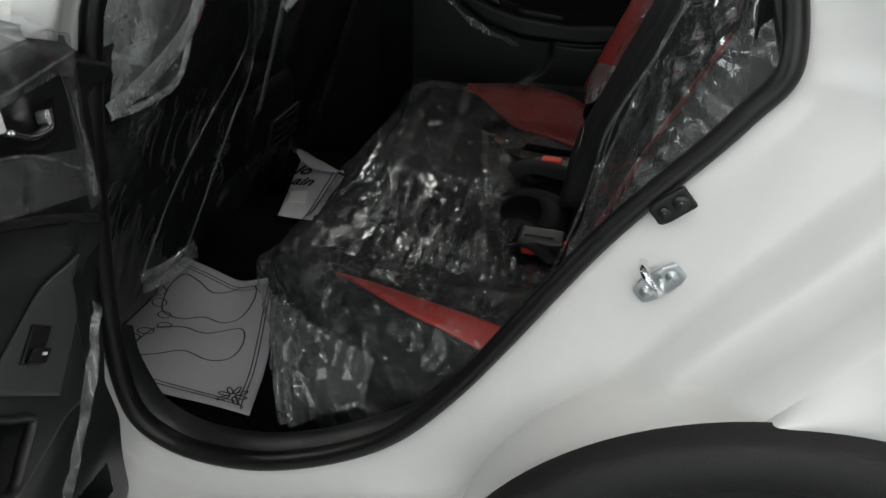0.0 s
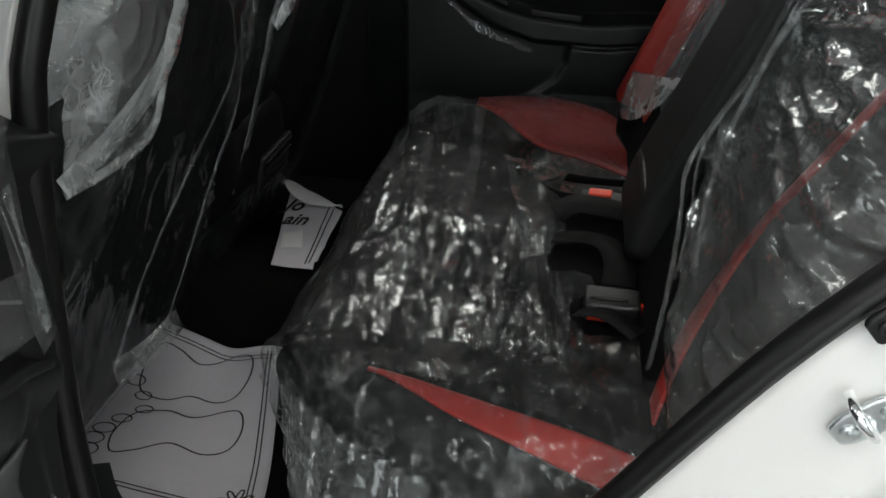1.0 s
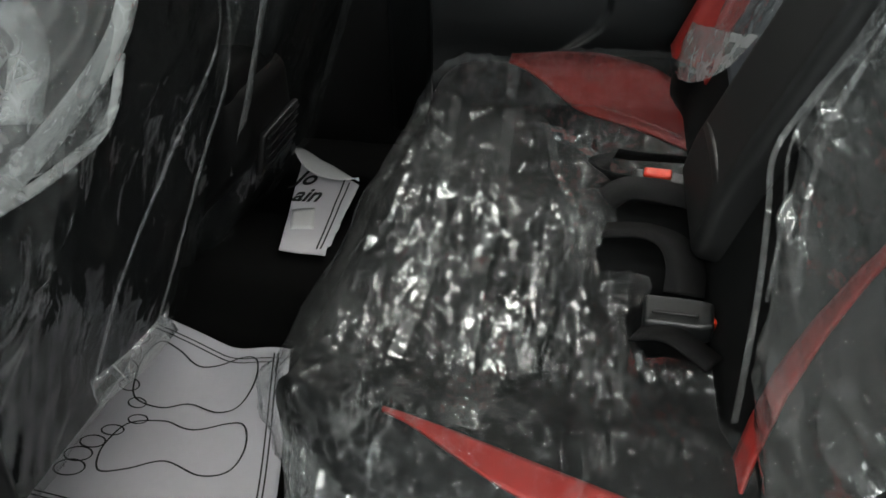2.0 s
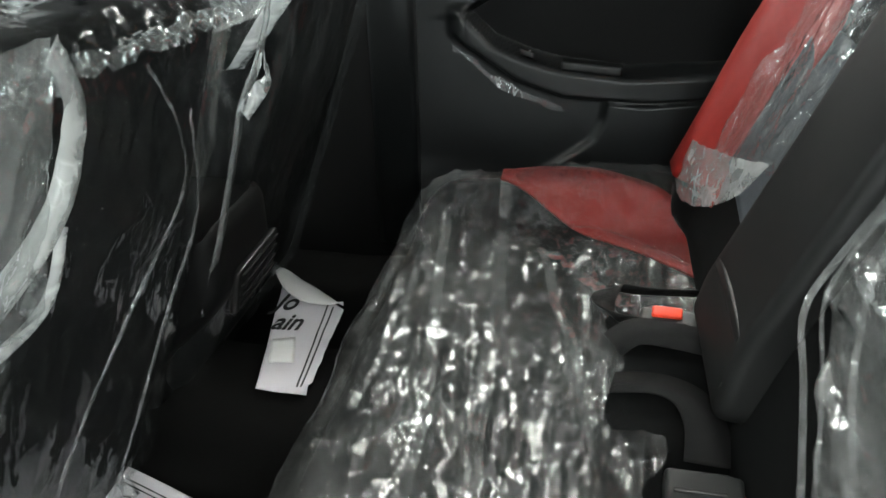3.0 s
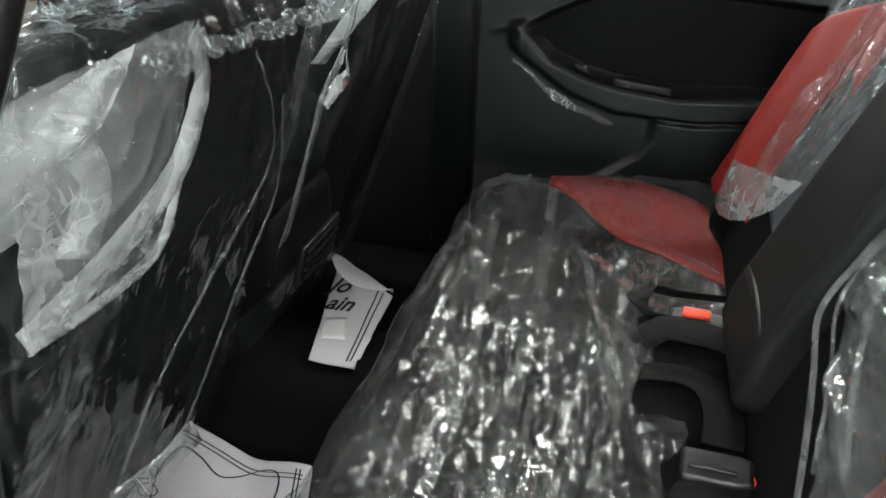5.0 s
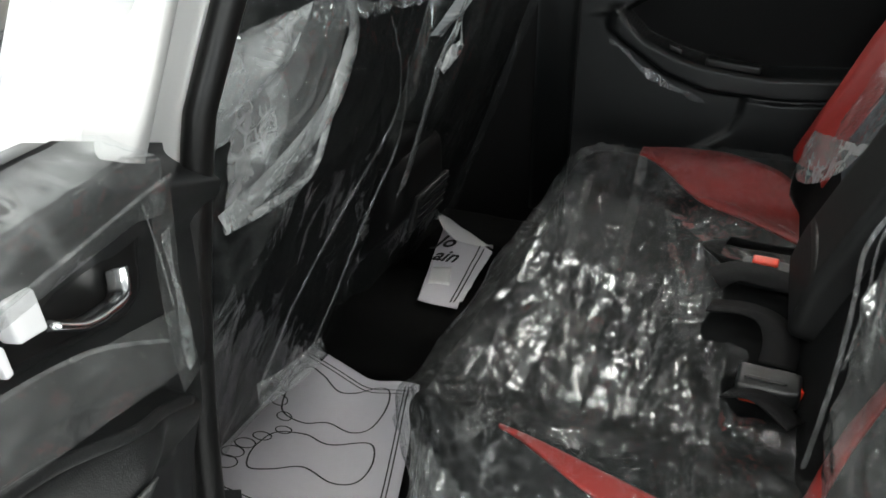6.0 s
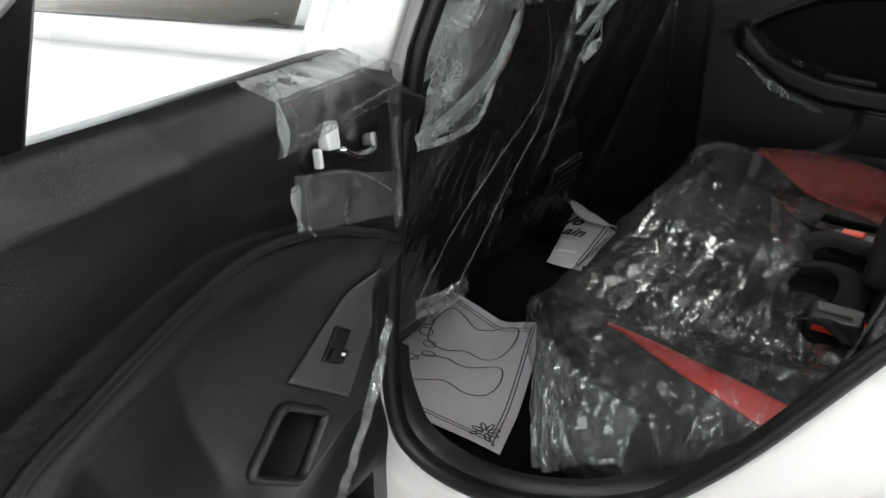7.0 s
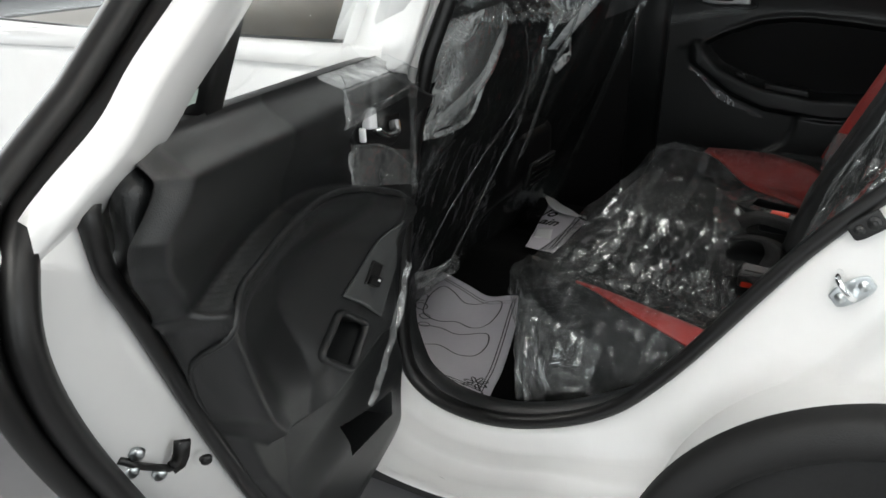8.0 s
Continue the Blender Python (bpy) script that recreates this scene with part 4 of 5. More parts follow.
def far_relief(x, z):
    """How far the trim of the far rear door stands into the cabin."""
    b = float(np.interp(x, (-0.60, -0.475, -0.407, -0.319, -0.25, -0.189, -0.09, 0.008, 0.20), (0.965, 0.990, 1.030, 1.067, 1.079, 1.082, 1.077, 1.068, 1.052)))
    top = float(np.interp(x, (-0.60, -0.467, -0.403, -0.335, -0.274, -0.143, 0.20), (1.02, 1.000, 0.940, 0.912, 0.896, 0.881, 0.900)))
    low = float(np.interp(x, (-0.60, -0.475, -0.36, -0.265, -0.107, 0.20), (0.98, 0.942, 0.864, 0.832, 0.822, 0.85)))
    n = 0.012 * smooth(1.09, 1.165, z) - 0.035 * smooth(1.176, 1.198, z)
    n += 0.008 * math.exp(-((z - b) / 0.007) ** 2) * smooth(-0.55, -0.45, x)
    pod = smooth(b - 0.004, b - 0.022, z) * smooth(-0.485, -0.455, x)
    n -= 0.022 * pod * smooth(top - 0.01, top + 0.004, z)
    n += (0.050 + 0.010 * smooth(-0.47, -0.25, x)) * smooth(top + 0.006, top - 0.007, z) * smooth(low - 0.010, low + 0.012, z) * smooth(-0.50, -0.45, x)
    edge = float(np.interp(z, (0.66, 0.70, 0.74, 0.78, 0.815), (-0.33, -0.267, -0.212, -0.192, -0.188)))
    n += 0.022 * smooth(edge - 0.006, edge + 0.010, x) * smooth(low - 0.004, low - 0.012, z)
    n += 0.012 * smooth(0.70, 0.60, z)
    return n


def far_rear_door():
    def f(u, v):
        x, z = -0.62 + 0.86 * u, 0.48 + 0.718 * v
        return (x, 2.172 - far_relief(x, z), z)
    trim = part("door_trim", grid(150, 170, f), TRIM, car, "black moulded door trim with an arm rest")

    def on(x, z, lift=0.0):
        return Vector((x, 2.172 - far_relief(x, z) - lift, z))
    # solid dark block for the pull pocket's shade, and window switch, on top of the arm rest
    pocket = rbox(0.058, 0.016, 0.010, 0.006, 5, lambda p, n: Vector((-0.215 + p.x, 2.137 + p.y, 0.893 + p.z - 0.10 * p.x)))
    part("door_pull", pocket, RUBBER, trim, "black door pull pocket")
    sw = rbox(0.014, 0.010, 0.006, 0.003, 4, lambda p, n: Vector((-0.338 + p.x, 2.140 + p.y, 0.920 + p.z - 0.35 * p.x)))
    switch = part("window_switch", sw, RUBBER, trim, "black window switch")
    part("switch_mark", box(-0.334, -0.330, 2.132, 2.136, 0.9235, 0.9255, 0.0008), WPAPER, switch)
    # handle: bezel, flat dark plate for the recess's shade, and a satin lever
    ring = [(-0.478, 1.112), (-0.44, 1.098), (-0.40, 1.094), (-0.350, 1.094), (-0.328, 1.102), (-0.332, 1.128), (-0.346, 1.150), (-0.40, 1.153), (-0.47, 1.150), (-0.490, 1.140)]
    edge = spline([on(x, z, 0.003) for x, z in ring], 5, True)
    bez = part("handle_bezel", sweep(edge, 0.010, 0.008, (0, 1, 0), True, True), TRIM, trim, "black handle surround")
    mid = sum(edge, Vector((0, 0, 0))) / len(edge)
    k = len(edge)
    part("handle_bowl", grid(k, 6, lambda u, v: edge[int(round(u * k)) % k].lerp(mid, v) - Vector((0, 0.002, 0)), True), RUBBER, bez, "dark handle recess")
    lever = sweep(spline([on(-0.470, 1.112, 0.010), on(-0.44, 1.108, 0.014), on(-0.40, 1.108, 0.016), on(-0.372, 1.112, 0.016)], 6), 0.008, 0.009, (0, 1, 0), False, True)
    lever = joined(lever, rbox(0.023, 0.006, 0.0105, 0.004, 4, lambda p, n: on(-0.366, 1.116, 0.014) + p), rbox(0.0065, 0.005, 0.013, 0.003, 4, lambda p, n: on(-0.378, 1.135, 0.012) + p))
    part("handle_lever", lever, SILVER, bez, "satin silver door lever")
    part("lower_edge", sweep([on(x, 0.49, 0.004) for x in (-0.6, -0.3, 0.0, 0.2)], 0.02, 0.012, (0, 0, 1)), RUBBER, trim)
    bm = sweep([Vector((-0.57, 2.188, 1.196)), Vector((0.0, 2.19, 1.20)), Vector((0.24, 2.18, 1.20))], 0.022, 0.02, (0, 0, 1))
    part("belt_seal", bm, RUBBER, car)
    part("window_divider", sweep([Vector((0.012, 2.165, 1.19)), Vector((0.035, 2.10, 1.36)), Vector((0.06, 2.04, 1.52))], 0.032, 0.02, (1, 0, 0)), RUBBER, car, "black window divider")
    part("window_pane", grid(4, 4, lambda u, v: (-0.57 + 0.75 * u - 0.1 * u * v, 2.195 - 0.12 * v, 1.195 + 0.36 * v)), GLASS, car).visible_shadow = False


far_rear_door()

# ---- rear seat ----
def lean(z):
    """Face of the rear backrest at height z."""
    return -0.05 + (z - 0.75) * 0.43


rear_seat = thing("rear_seat", -0.25, YC, 0.45, "charcoal cloth rear bench seat with red side inserts", "car seat")


def cushion_top(x, y):
    o = abs(y - YC)
    z = 0.712 + 0.045 * smooth(0.34, 0.47, o) - 0.03 * smooth(0.52, 0.60, o)
    z += 0.018 * smooth(-0.36, -0.46, x) + 0.012 * smooth(0.10, 0.0, o)
    return z


def cushion_half(x):
    """Half width of the cushion: it narrows towards its rounded front corners."""
    t = max(0.0, min(1.0, (-0.20 - x) / 0.30))
    return 0.585 - 0.145 * t - 0.045 * t ** 6


def cushion_deform(grow=0.0, wrinkle=False, seed=0.0):
    def f(p, n):
        q = Vector((-0.25 + p.x, YC + p.y, 0.60 + p.z))
        o = abs(p.y)
        if o > 0.33:
            q.y = YC + math.copysign(0.33 + (o - 0.33) * (cushion_half(q.x) - 0.33) / 0.255, p.y)
        t = smooth(0.50, 0.72, q.z)
        q.z += t * (cushion_top(q.x, q.y) - 0.72)
        q.x += 0.05 * smooth(0.70, 0.50, q.z) * smooth(-0.30, -0.48, q.x)
        if wrinkle:
            q = q + n * (0.008 + crumple(q, 1.0, (30, 3.5, 30), seed, (80, 20, 70)))
        return q
    return f


part("seat_cushion", rbox(0.245, 0.585, 0.12, 0.05, deform=cushion_deform(), step=0.02), FABRIC, rear_seat, "charcoal cloth seat cushion")


def cushion_insert(sign):
    def f(u, v):
        x = -0.36 + 0.33 * u
        if sign < 0:
            w = 0.003 + 0.037 * smooth(-0.05, 0.45, u)
            o = 0.447 + 0.337 * (x + 0.358) + w / 2
        else:
            w, o = 0.030 + 0.155 * smooth(-0.10, 0.50, u), 0.485 - 0.06 * u - 0.13 * u ** 2.5
        y = YC + sign * (o + (v - 0.5) * w)
        return (x, y, cushion_top(x, y) + 0.003)
    return grid(24, 8, f)


for sg in (-1, 1):
    part("red_insert", cushion_insert(sg), RED, rear_seat, "red vinyl side insert", solid=0.004)


def back_top(y):
    return 1.215 - 0.03 * smooth(0.45, 0.62, abs(y - YC))


def back_part(yc, hw, z0, z1, th, name, grow=0.0, wrinkle=False, seed=0.0, r=0.045, step=0.02, folds=(30, 14, 8), bolster=None, rumple=1.0, fine=(65, 80, 28)):
    """An upright slab that leans back with the seat."""
    hz = (z1 - z0) / 2

    def f(p, n):
        y, z = yc + p.y, (z0 + z1) / 2 + p.z
        if wrinkle:
            zb = z0 + 0.15 * smooth(0.50, 0.08, abs(y - YC))
            z = zb + (z - z0) * (z1 - zb) / (z1 - z0)
        b = 0.0
        if bolster is not None:
            b = 0.045 * smooth(0.10, 0.03, abs(y - bolster)) * smooth(z1 + 0.02, z1 - 0.12, z)
        front = smooth(0.0, -th, p.x)
        q = Vector((lean(z) + th / 2 + p.x - b * front, y, z - 0.10 * p.x))
        if wrinkle:
            q += Vector((n.x - 0.25 * n.z, n.y, n.z)) * (0.008 + crumple(q, rumple, folds, seed, fine))
        return q
    return rbox(th / 2, hw, hz, r, deform=f, step=step)


part("backrest", back_part(1.095, 0.235, 0.70, 1.205, 0.12, "near"), FABRIC, rear_seat, "charcoal cloth backrest")
part("backrest", back_part(1.785, 0.255, 0.70, 1.185, 0.12, "far", bolster=1.87), FABRIC, rear_seat, "charcoal cloth backrest")
part("backrest_middle", back_part(1.425, 0.10, 0.70, 1.17, 0.09, "mid"), FABRIC, rear_seat)
part("seat_back_panel", box(0.12, 0.20, 0.87, 2.02, 0.66, 0.90), CARPET, rear_seat)


def far_insert(u, v):
    z = 0.80 + 0.375 * u
    y0 = 1.715 - 0.065 * smooth(0.87, 1.05, z) + 0.06 * smooth(1.06, 1.16, z)
    y1 = 1.955 - 0.225 * smooth(1.00, 1.19, z)
    y = y0 + (y1 - y0) * v
    return (lean(z) - 0.045 * smooth(0.10, 0.03, abs(y - 1.87)) * smooth(1.235, 1.095, z) - 0.004, y, z)


def near_insert(u, v):
    z = 0.725 + 0.41 * u
    y = float(np.interp(z, (0.72, 0.78, 0.82, 0.87, 0.92, 0.97, 1.03, 1.14), (0.925, 0.975, 0.998, 1.010, 1.012, 1.007, 0.986, 0.945)))
    y += (v - 0.5) * (0.042 - 0.028 * smooth(0.1, 0.6, u))
    return (lean(z) - 0.004, y, z)


part("red_insert", grid(30, 4, near_insert), RED, rear_seat, "red vinyl side insert", solid=0.004)
part("red_insert", grid(24, 12, far_insert), RED, rear_seat, "red vinyl side insert", solid=0.004)
part("grey_insert", grid(20, 10, lambda u, v: (lean(0.84 + 0.23 * u) - 0.003 - 0.045 * smooth(0.10, 0.03, abs(1.555 + 0.16 * v + 0.02 * u - 1.87)), 1.555 + 0.16 * v + 0.02 * u, 0.84 + 0.23 * u + 0.03 * v * (1 - u))), GREYFAB, rear_seat, "blue-grey cloth panel", solid=0.003)


def armrest():
    def f(p, n):
        z = 0.955 + p.z
        k = smooth(0.86, 0.76, z)
        return Vector((lean(z) - 0.016 + p.x + 0.012 * k * k, 1.371 + p.y * (1 + 0.10 * k), z - 0.2 * p.x))
    a = part("folded_armrest", rbox(0.030, 0.103, 0.195, 0.016, deform=f, step=0.012), TRIMSOFT, rear_seat, "black vinyl centre armrest, folded up")
    slit = rbox(0.004, 0.085, 0.006, 0.0035, 4, lambda p, n: Vector((lean(0.847 + p.z) - 0.045 + p.x, 1.372 + p.y, 0.847 + p.z + 0.006 * math.cos(p.y * 18))))
    part("pull_slit", slit, RUBBER, a, "dark slit in the armrest")
    cap = rbox(0.021, 0.090, 0.007, 0.006, 6, lambda p, n: Vector((lean(1.152) - 0.017 + p.x, 1.371 + p.y, 1.151 + p.z + 0.001 * noise.noise(Vector((p.x * 60, p.y * 60, 2))))), step=0.006)
    part("hinge_cap", cap, RUBBER, a, "dark plastic hinge cap")
    seam = [Vector((lean(z) - 0.0475 + 0.006, 1.273, z)) for z in (0.80, 0.9, 1.0, 1.13)]
    part("seam", sweep(seam, 0.0025, 0.0025, (0, 1, 0), False, True, 6), RUBBER, a)


armrest()


def headrest(yc, cx, z, name="headrest"):
    h = part(name, rbox(0.042, 0.11, 0.055, 0.04, 8, lambda p, n: Vector((cx + p.x + 0.35 * p.z, yc + p.y, z + p.z))), FABRIC, rear_seat, "charcoal cloth headrest")
    for o in (-0.055, 0.055):
        part("post", cyl((cx - 0.06, yc + o, z - 0.13), (cx, yc + o, z - 0.03), 0.0065), CHROME, h, "chrome headrest post")
    return h


headrest(1.70, 0.21, 1.315)
headrest(1.08, 0.20, 1.30)


def buckle(x, y, z, rz, tilt, on_top):
    """A seat belt buckle: rounded shell, slot, and a red release button on its upper face or at its edge."""
    m = pose(x, y, z, tilt, 0, rz)
    b = rbox(0.036, 0.021, 0.014, 0.006, 6, lambda p, n: Vector((p.x, p.y * (1 - 0.12 * (p.x > 0.02)), p.z)))
    b.transform(m)
    k = part("belt_buckle", b, TRIM, rear_seat, "black seat belt buckle")
    b = rbox(0.018, 0.0085, 0.004, 0.003, 4)
    b.transform(m @ Matrix.Translation((-0.004, 0.011, 0.0145) if on_top else (-0.012, -0.0175, -0.004)) @ pose(0, 0, 0, 0 if on_top else 80, 0, 0))
    part("release_button", b, BUTTON, k, "red release button")
    b = rbox(0.024, 0.0025, 0.003, 0.002, 3)
    b.transform(m @ Matrix.Translation((-0.004, -0.006, 0.0135)))
    part("slot", b, RUBBER, k, "dark slot for the belt tongue")
    return k


buckle(-0.104, 1.447, 0.757, -6, 14, True)
buckle(-0.090, 1.172, 0.748, -3, 10, False)
b = rbox(0.007, 0.007, 0.008, 0.003, 3)
b.transform(pose(-0.060, 1.166, 0.750, 10, 0, 20))
part("buckle_button", b, BUTTON, rear_seat, "red release button of a second buckle")


def belt_strap(pts, wide, normal):
    return part("belt_strap", ribbon(spline(pts, 8), wide, normal), BELT, rear_seat, "black seat belt webbing", solid=0.002)


belt_strap([(-0.06, 1.530, 0.760), (-0.13, 1.508, 0.772), (-0.168, 1.505, 0.776), (-0.184, 1.470, 0.776), (-0.166, 1.437, 0.774), (-0.10, 1.436, 0.768)], 0.030, (0.2, 0.75, 0.65))
belt_strap([(-0.172, 1.392, 0.764), (-0.145, 1.405, 0.776), (-0.10, 1.402, 0.775), (-0.05, 1.41, 0.76)], 0.034, (0.1, -0.55, 1))
belt_strap([(-0.172, 1.330, 0.756), (-0.125, 1.322, 0.764), (-0.092, 1.300, 0.764), (-0.079, 1.262, 0.758), (-0.082, 1.215, 0.750)], 0.044, (0.05, 0.1, 1))
belt_strap([(-0.135, 1.125, 0.760), (-0.10, 1.115, 0.770), (-0.06, 1.09, 0.758)], 0.042, (0, 0.3, 1))

# ---- clear plastic covers ----
def opened_cover():
    """The film over the cushion, torn open round the buckles."""
    bm = rbox(0.254, 0.589, 0.12, 0.052, deform=cushion_deform(0.004, True, 1.0), step=0.0035)
    gone = []
    for fc in bm.faces:
        c = fc.calc_center_median()
        a = -0.168 + 0.012 * math.sin(c.y * 37) if c.y > 1.285 else -0.128 + 0.015 * math.sin(c.y * 41)
        if c.z > 0.70 and c.x > a and 1.135 < c.y < 1.525 - 0.3 * max(0.0, c.x + 0.12):
            gone.append(fc)
    bmesh.ops.delete(bm, geom=gone, context="FACES")
    return bm


rear_cover = single("seat_cover", opened_cover(), FILMY, "crumpled clear plastic cover over the rear seat cushion", "plastic cover", "plastic covers")


def film_fold(pts, wide, material, parent, lift=0.021):
    """A long doubled fold lying on the film of the cushion."""
    path = []
    for q in spline([(x, y, 0) for x, y in pts], 10):
        z = cushion_top(q.x, q.y) + lift + 0.003 * noise.noise(q * 30)
        path.append(Vector((q.x + 0.004 * noise.noise(q * 40), q.y, z)))
    part("fold", ribbon(path, wide, (0.35, 0, 1)), material, parent, "doubled fold of the clear plastic")


for pts, wide in (([(-0.431, 1.75), (-0.403, 1.50), (-0.375, 1.27), (-0.375, 1.08)], 0.016), ([(-0.348, 1.86), (-0.325, 1.556), (-0.312, 1.25), (-0.292, 0.95)], 0.020), ([(-0.273, 1.69), (-0.238, 1.497), (-0.214, 1.40), (-0.196, 1.258)], 0.015),
                  ([(-0.262, 1.68), (-0.205, 1.60), (-0.150, 1.531)], 0.030), ([(-0.334, 1.778), (-0.183, 1.765), (-0.06, 1.66)], 0.012), ([(-0.445, 1.59), (-0.440, 1.39), (-0.450, 1.25)], 0.008),
                  ([(-0.262, 1.21), (-0.274, 1.05), (-0.278, 0.95)], 0.026)):
    film_fold(pts, wide, FOLDS, rear_cover)
single("backrest_cover", back_part(1.083, 0.243, 0.762, 1.215, 0.13, "near", wrinkle=True, seed=4.0, step=0.0045, folds=(14, 4, 22), rumple=1.5, fine=(34, 11, 50)), NEARFILM, "crumpled clear plastic cover over a rear backrest", "plastic cover", "plastic covers")
single("backrest_cover", back_part(1.790, 0.265, 0.752, 1.197, 0.13, "far", wrinkle=True, seed=8.0, step=0.0055, folds=(22, 26, 7), bolster=1.87), BACKFILM, "crumpled clear plastic cover over a red and grey rear backrest", "plastic cover", "plastic covers")


def bag(yc, cx, cz, hx, hy, hz, seed, material, label, shear=0.35, s=2.0, r=0.055, folds=(26, 26, 12), step=0.0075):
    def f(p, n):
        q = Vector((cx + p.x + shear * p.z, yc + p.y, cz + p.z))
        return q + n * (0.004 + crumple(q, s, folds, seed))
    return single("plastic_bag", rbox(hx, hy, hz, r, deform=f, step=step), material, label, "plastic cover", "plastic covers")


bag(1.70, 0.21, 1.315, 0.058, 0.125, 0.065, 12.0, FILM, "clear plastic bag over a rear headrest")
bag(1.09, 0.20, 1.29, 0.07, 0.145, 0.10, 15.0, FILM, "clear plastic bag over a rear headrest")

# ---- front seats ----
def front_lean(z):
    """Back face of a front seat's backrest at height z."""
    return -0.775 + (z - 0.605) * 0.376


COVERS = []


def front_seat(yc, seed, group="front seats"):
    s = thing("front_seat", -0.95, yc, 0.45, "black front seat under loose clear plastic", "car seat", group)

    def f(grow, wr):
        def g(p, n):
            z = 0.86 + p.z
            taper = 1 - 0.10 * smooth(0.9, 1.2, z)
            q = Vector((front_lean(z) - 0.075 + p.x, yc + p.y * taper, z))
            if wr:
                q += n * (0.004 + crumple(q, 0.8, (26, 26, 3.5), seed, (60, 60, 14)))
            return q
        return g
    part("backrest", rbox(0.075, 0.252, 0.33, 0.05, deform=f(0, False), step=0.03), FABRIC, s, "black cloth backrest")
    part("seat_cushion", box(-1.32, -0.84, yc - 0.24, yc + 0.24, 0.58, 0.74, 0.06, 6), FABRIC, s)
    part("seat_base", box(-1.28, -0.86, yc - 0.19, yc + 0.19, 0.46, 0.58, 0.02), DARKIN, s)
    part("side_lever", box(-1.0, -0.86, yc - 0.275, yc - 0.25, 0.56, 0.62, 0.01), TRIM, s)
    part("headrest", rbox(0.05, 0.13, 0.085, 0.045, 6, lambda p, n: Vector((-0.60 + p.x + 0.25 * p.z, yc + p.y, 1.32 + p.z))), FABRIC, s)
    for o in (-0.06, 0.06):
        part("headrest_post", cyl((-0.63, yc + o, 1.15), (-0.605, yc + o, 1.26), 0.0065), CHROME, s)
    COVERS.append(single("seat_cover", rbox(0.082, 0.262, 0.335, 0.055, deform=f(0, True), step=0.009), SEATFILM, "loose clear plastic cover over a front seat back", "plastic cover", "plastic covers"))
    bag(yc, -0.60, 1.315, 0.062, 0.145, 0.095, seed + 2, FILM, "clear plastic bag over a front headrest", 0.25)


front_seat(1.13, 21.0)
front_seat(1.74, 27.0)

# ---- console and floor papers ----
def console():
    c = thing("centre_console", -0.90, 1.50, 0.45, "black centre console with rear air vents between the front seats", "console")

    def body(p, n):
        z = 0.68 + p.z
        k = smooth(0.80, 0.58, z)
        return Vector((-0.92 + p.x - (0.16 * k if p.x > 0 else 0), 1.50 + p.y * (1 - 0.55 * k), z))
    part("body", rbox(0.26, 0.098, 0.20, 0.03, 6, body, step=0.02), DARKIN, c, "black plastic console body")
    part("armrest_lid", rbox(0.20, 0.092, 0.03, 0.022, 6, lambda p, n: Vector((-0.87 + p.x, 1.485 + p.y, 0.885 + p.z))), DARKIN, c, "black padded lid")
    bez = part("vent_bezel", rbox(0.006, 0.070, 0.034, 0.005, 4, lambda p, n: Vector((-0.664 + p.x + 0.25 * p.z, 1.518 + p.y, 0.766 + p.z))), RUBBER, c, "black air vent")
    for k in range(4):
        part("slat", rbox(0.006, 0.062, 0.0028, 0.0025, 3, lambda p, n: Vector((-0.659 + p.x + 0.25 * (0.024 - 0.016 * k) + 0.3 * p.z, 1.518 + p.y, 0.790 - 0.016 * k + p.z))), DARKIN, bez)


console()


def paper_height(x, y):
    """A sheet of paper on the carpet, a little wavy and lifted towards the tunnel."""
    return 0.449 + 0.06 * smooth(1.20, 1.40, y) + 0.005 * noise.noise(Vector((x * 9, y * 9, 1.0))) + 0.055 * smooth(-0.72, -0.58, x) * smooth(1.10, 1.28, y)


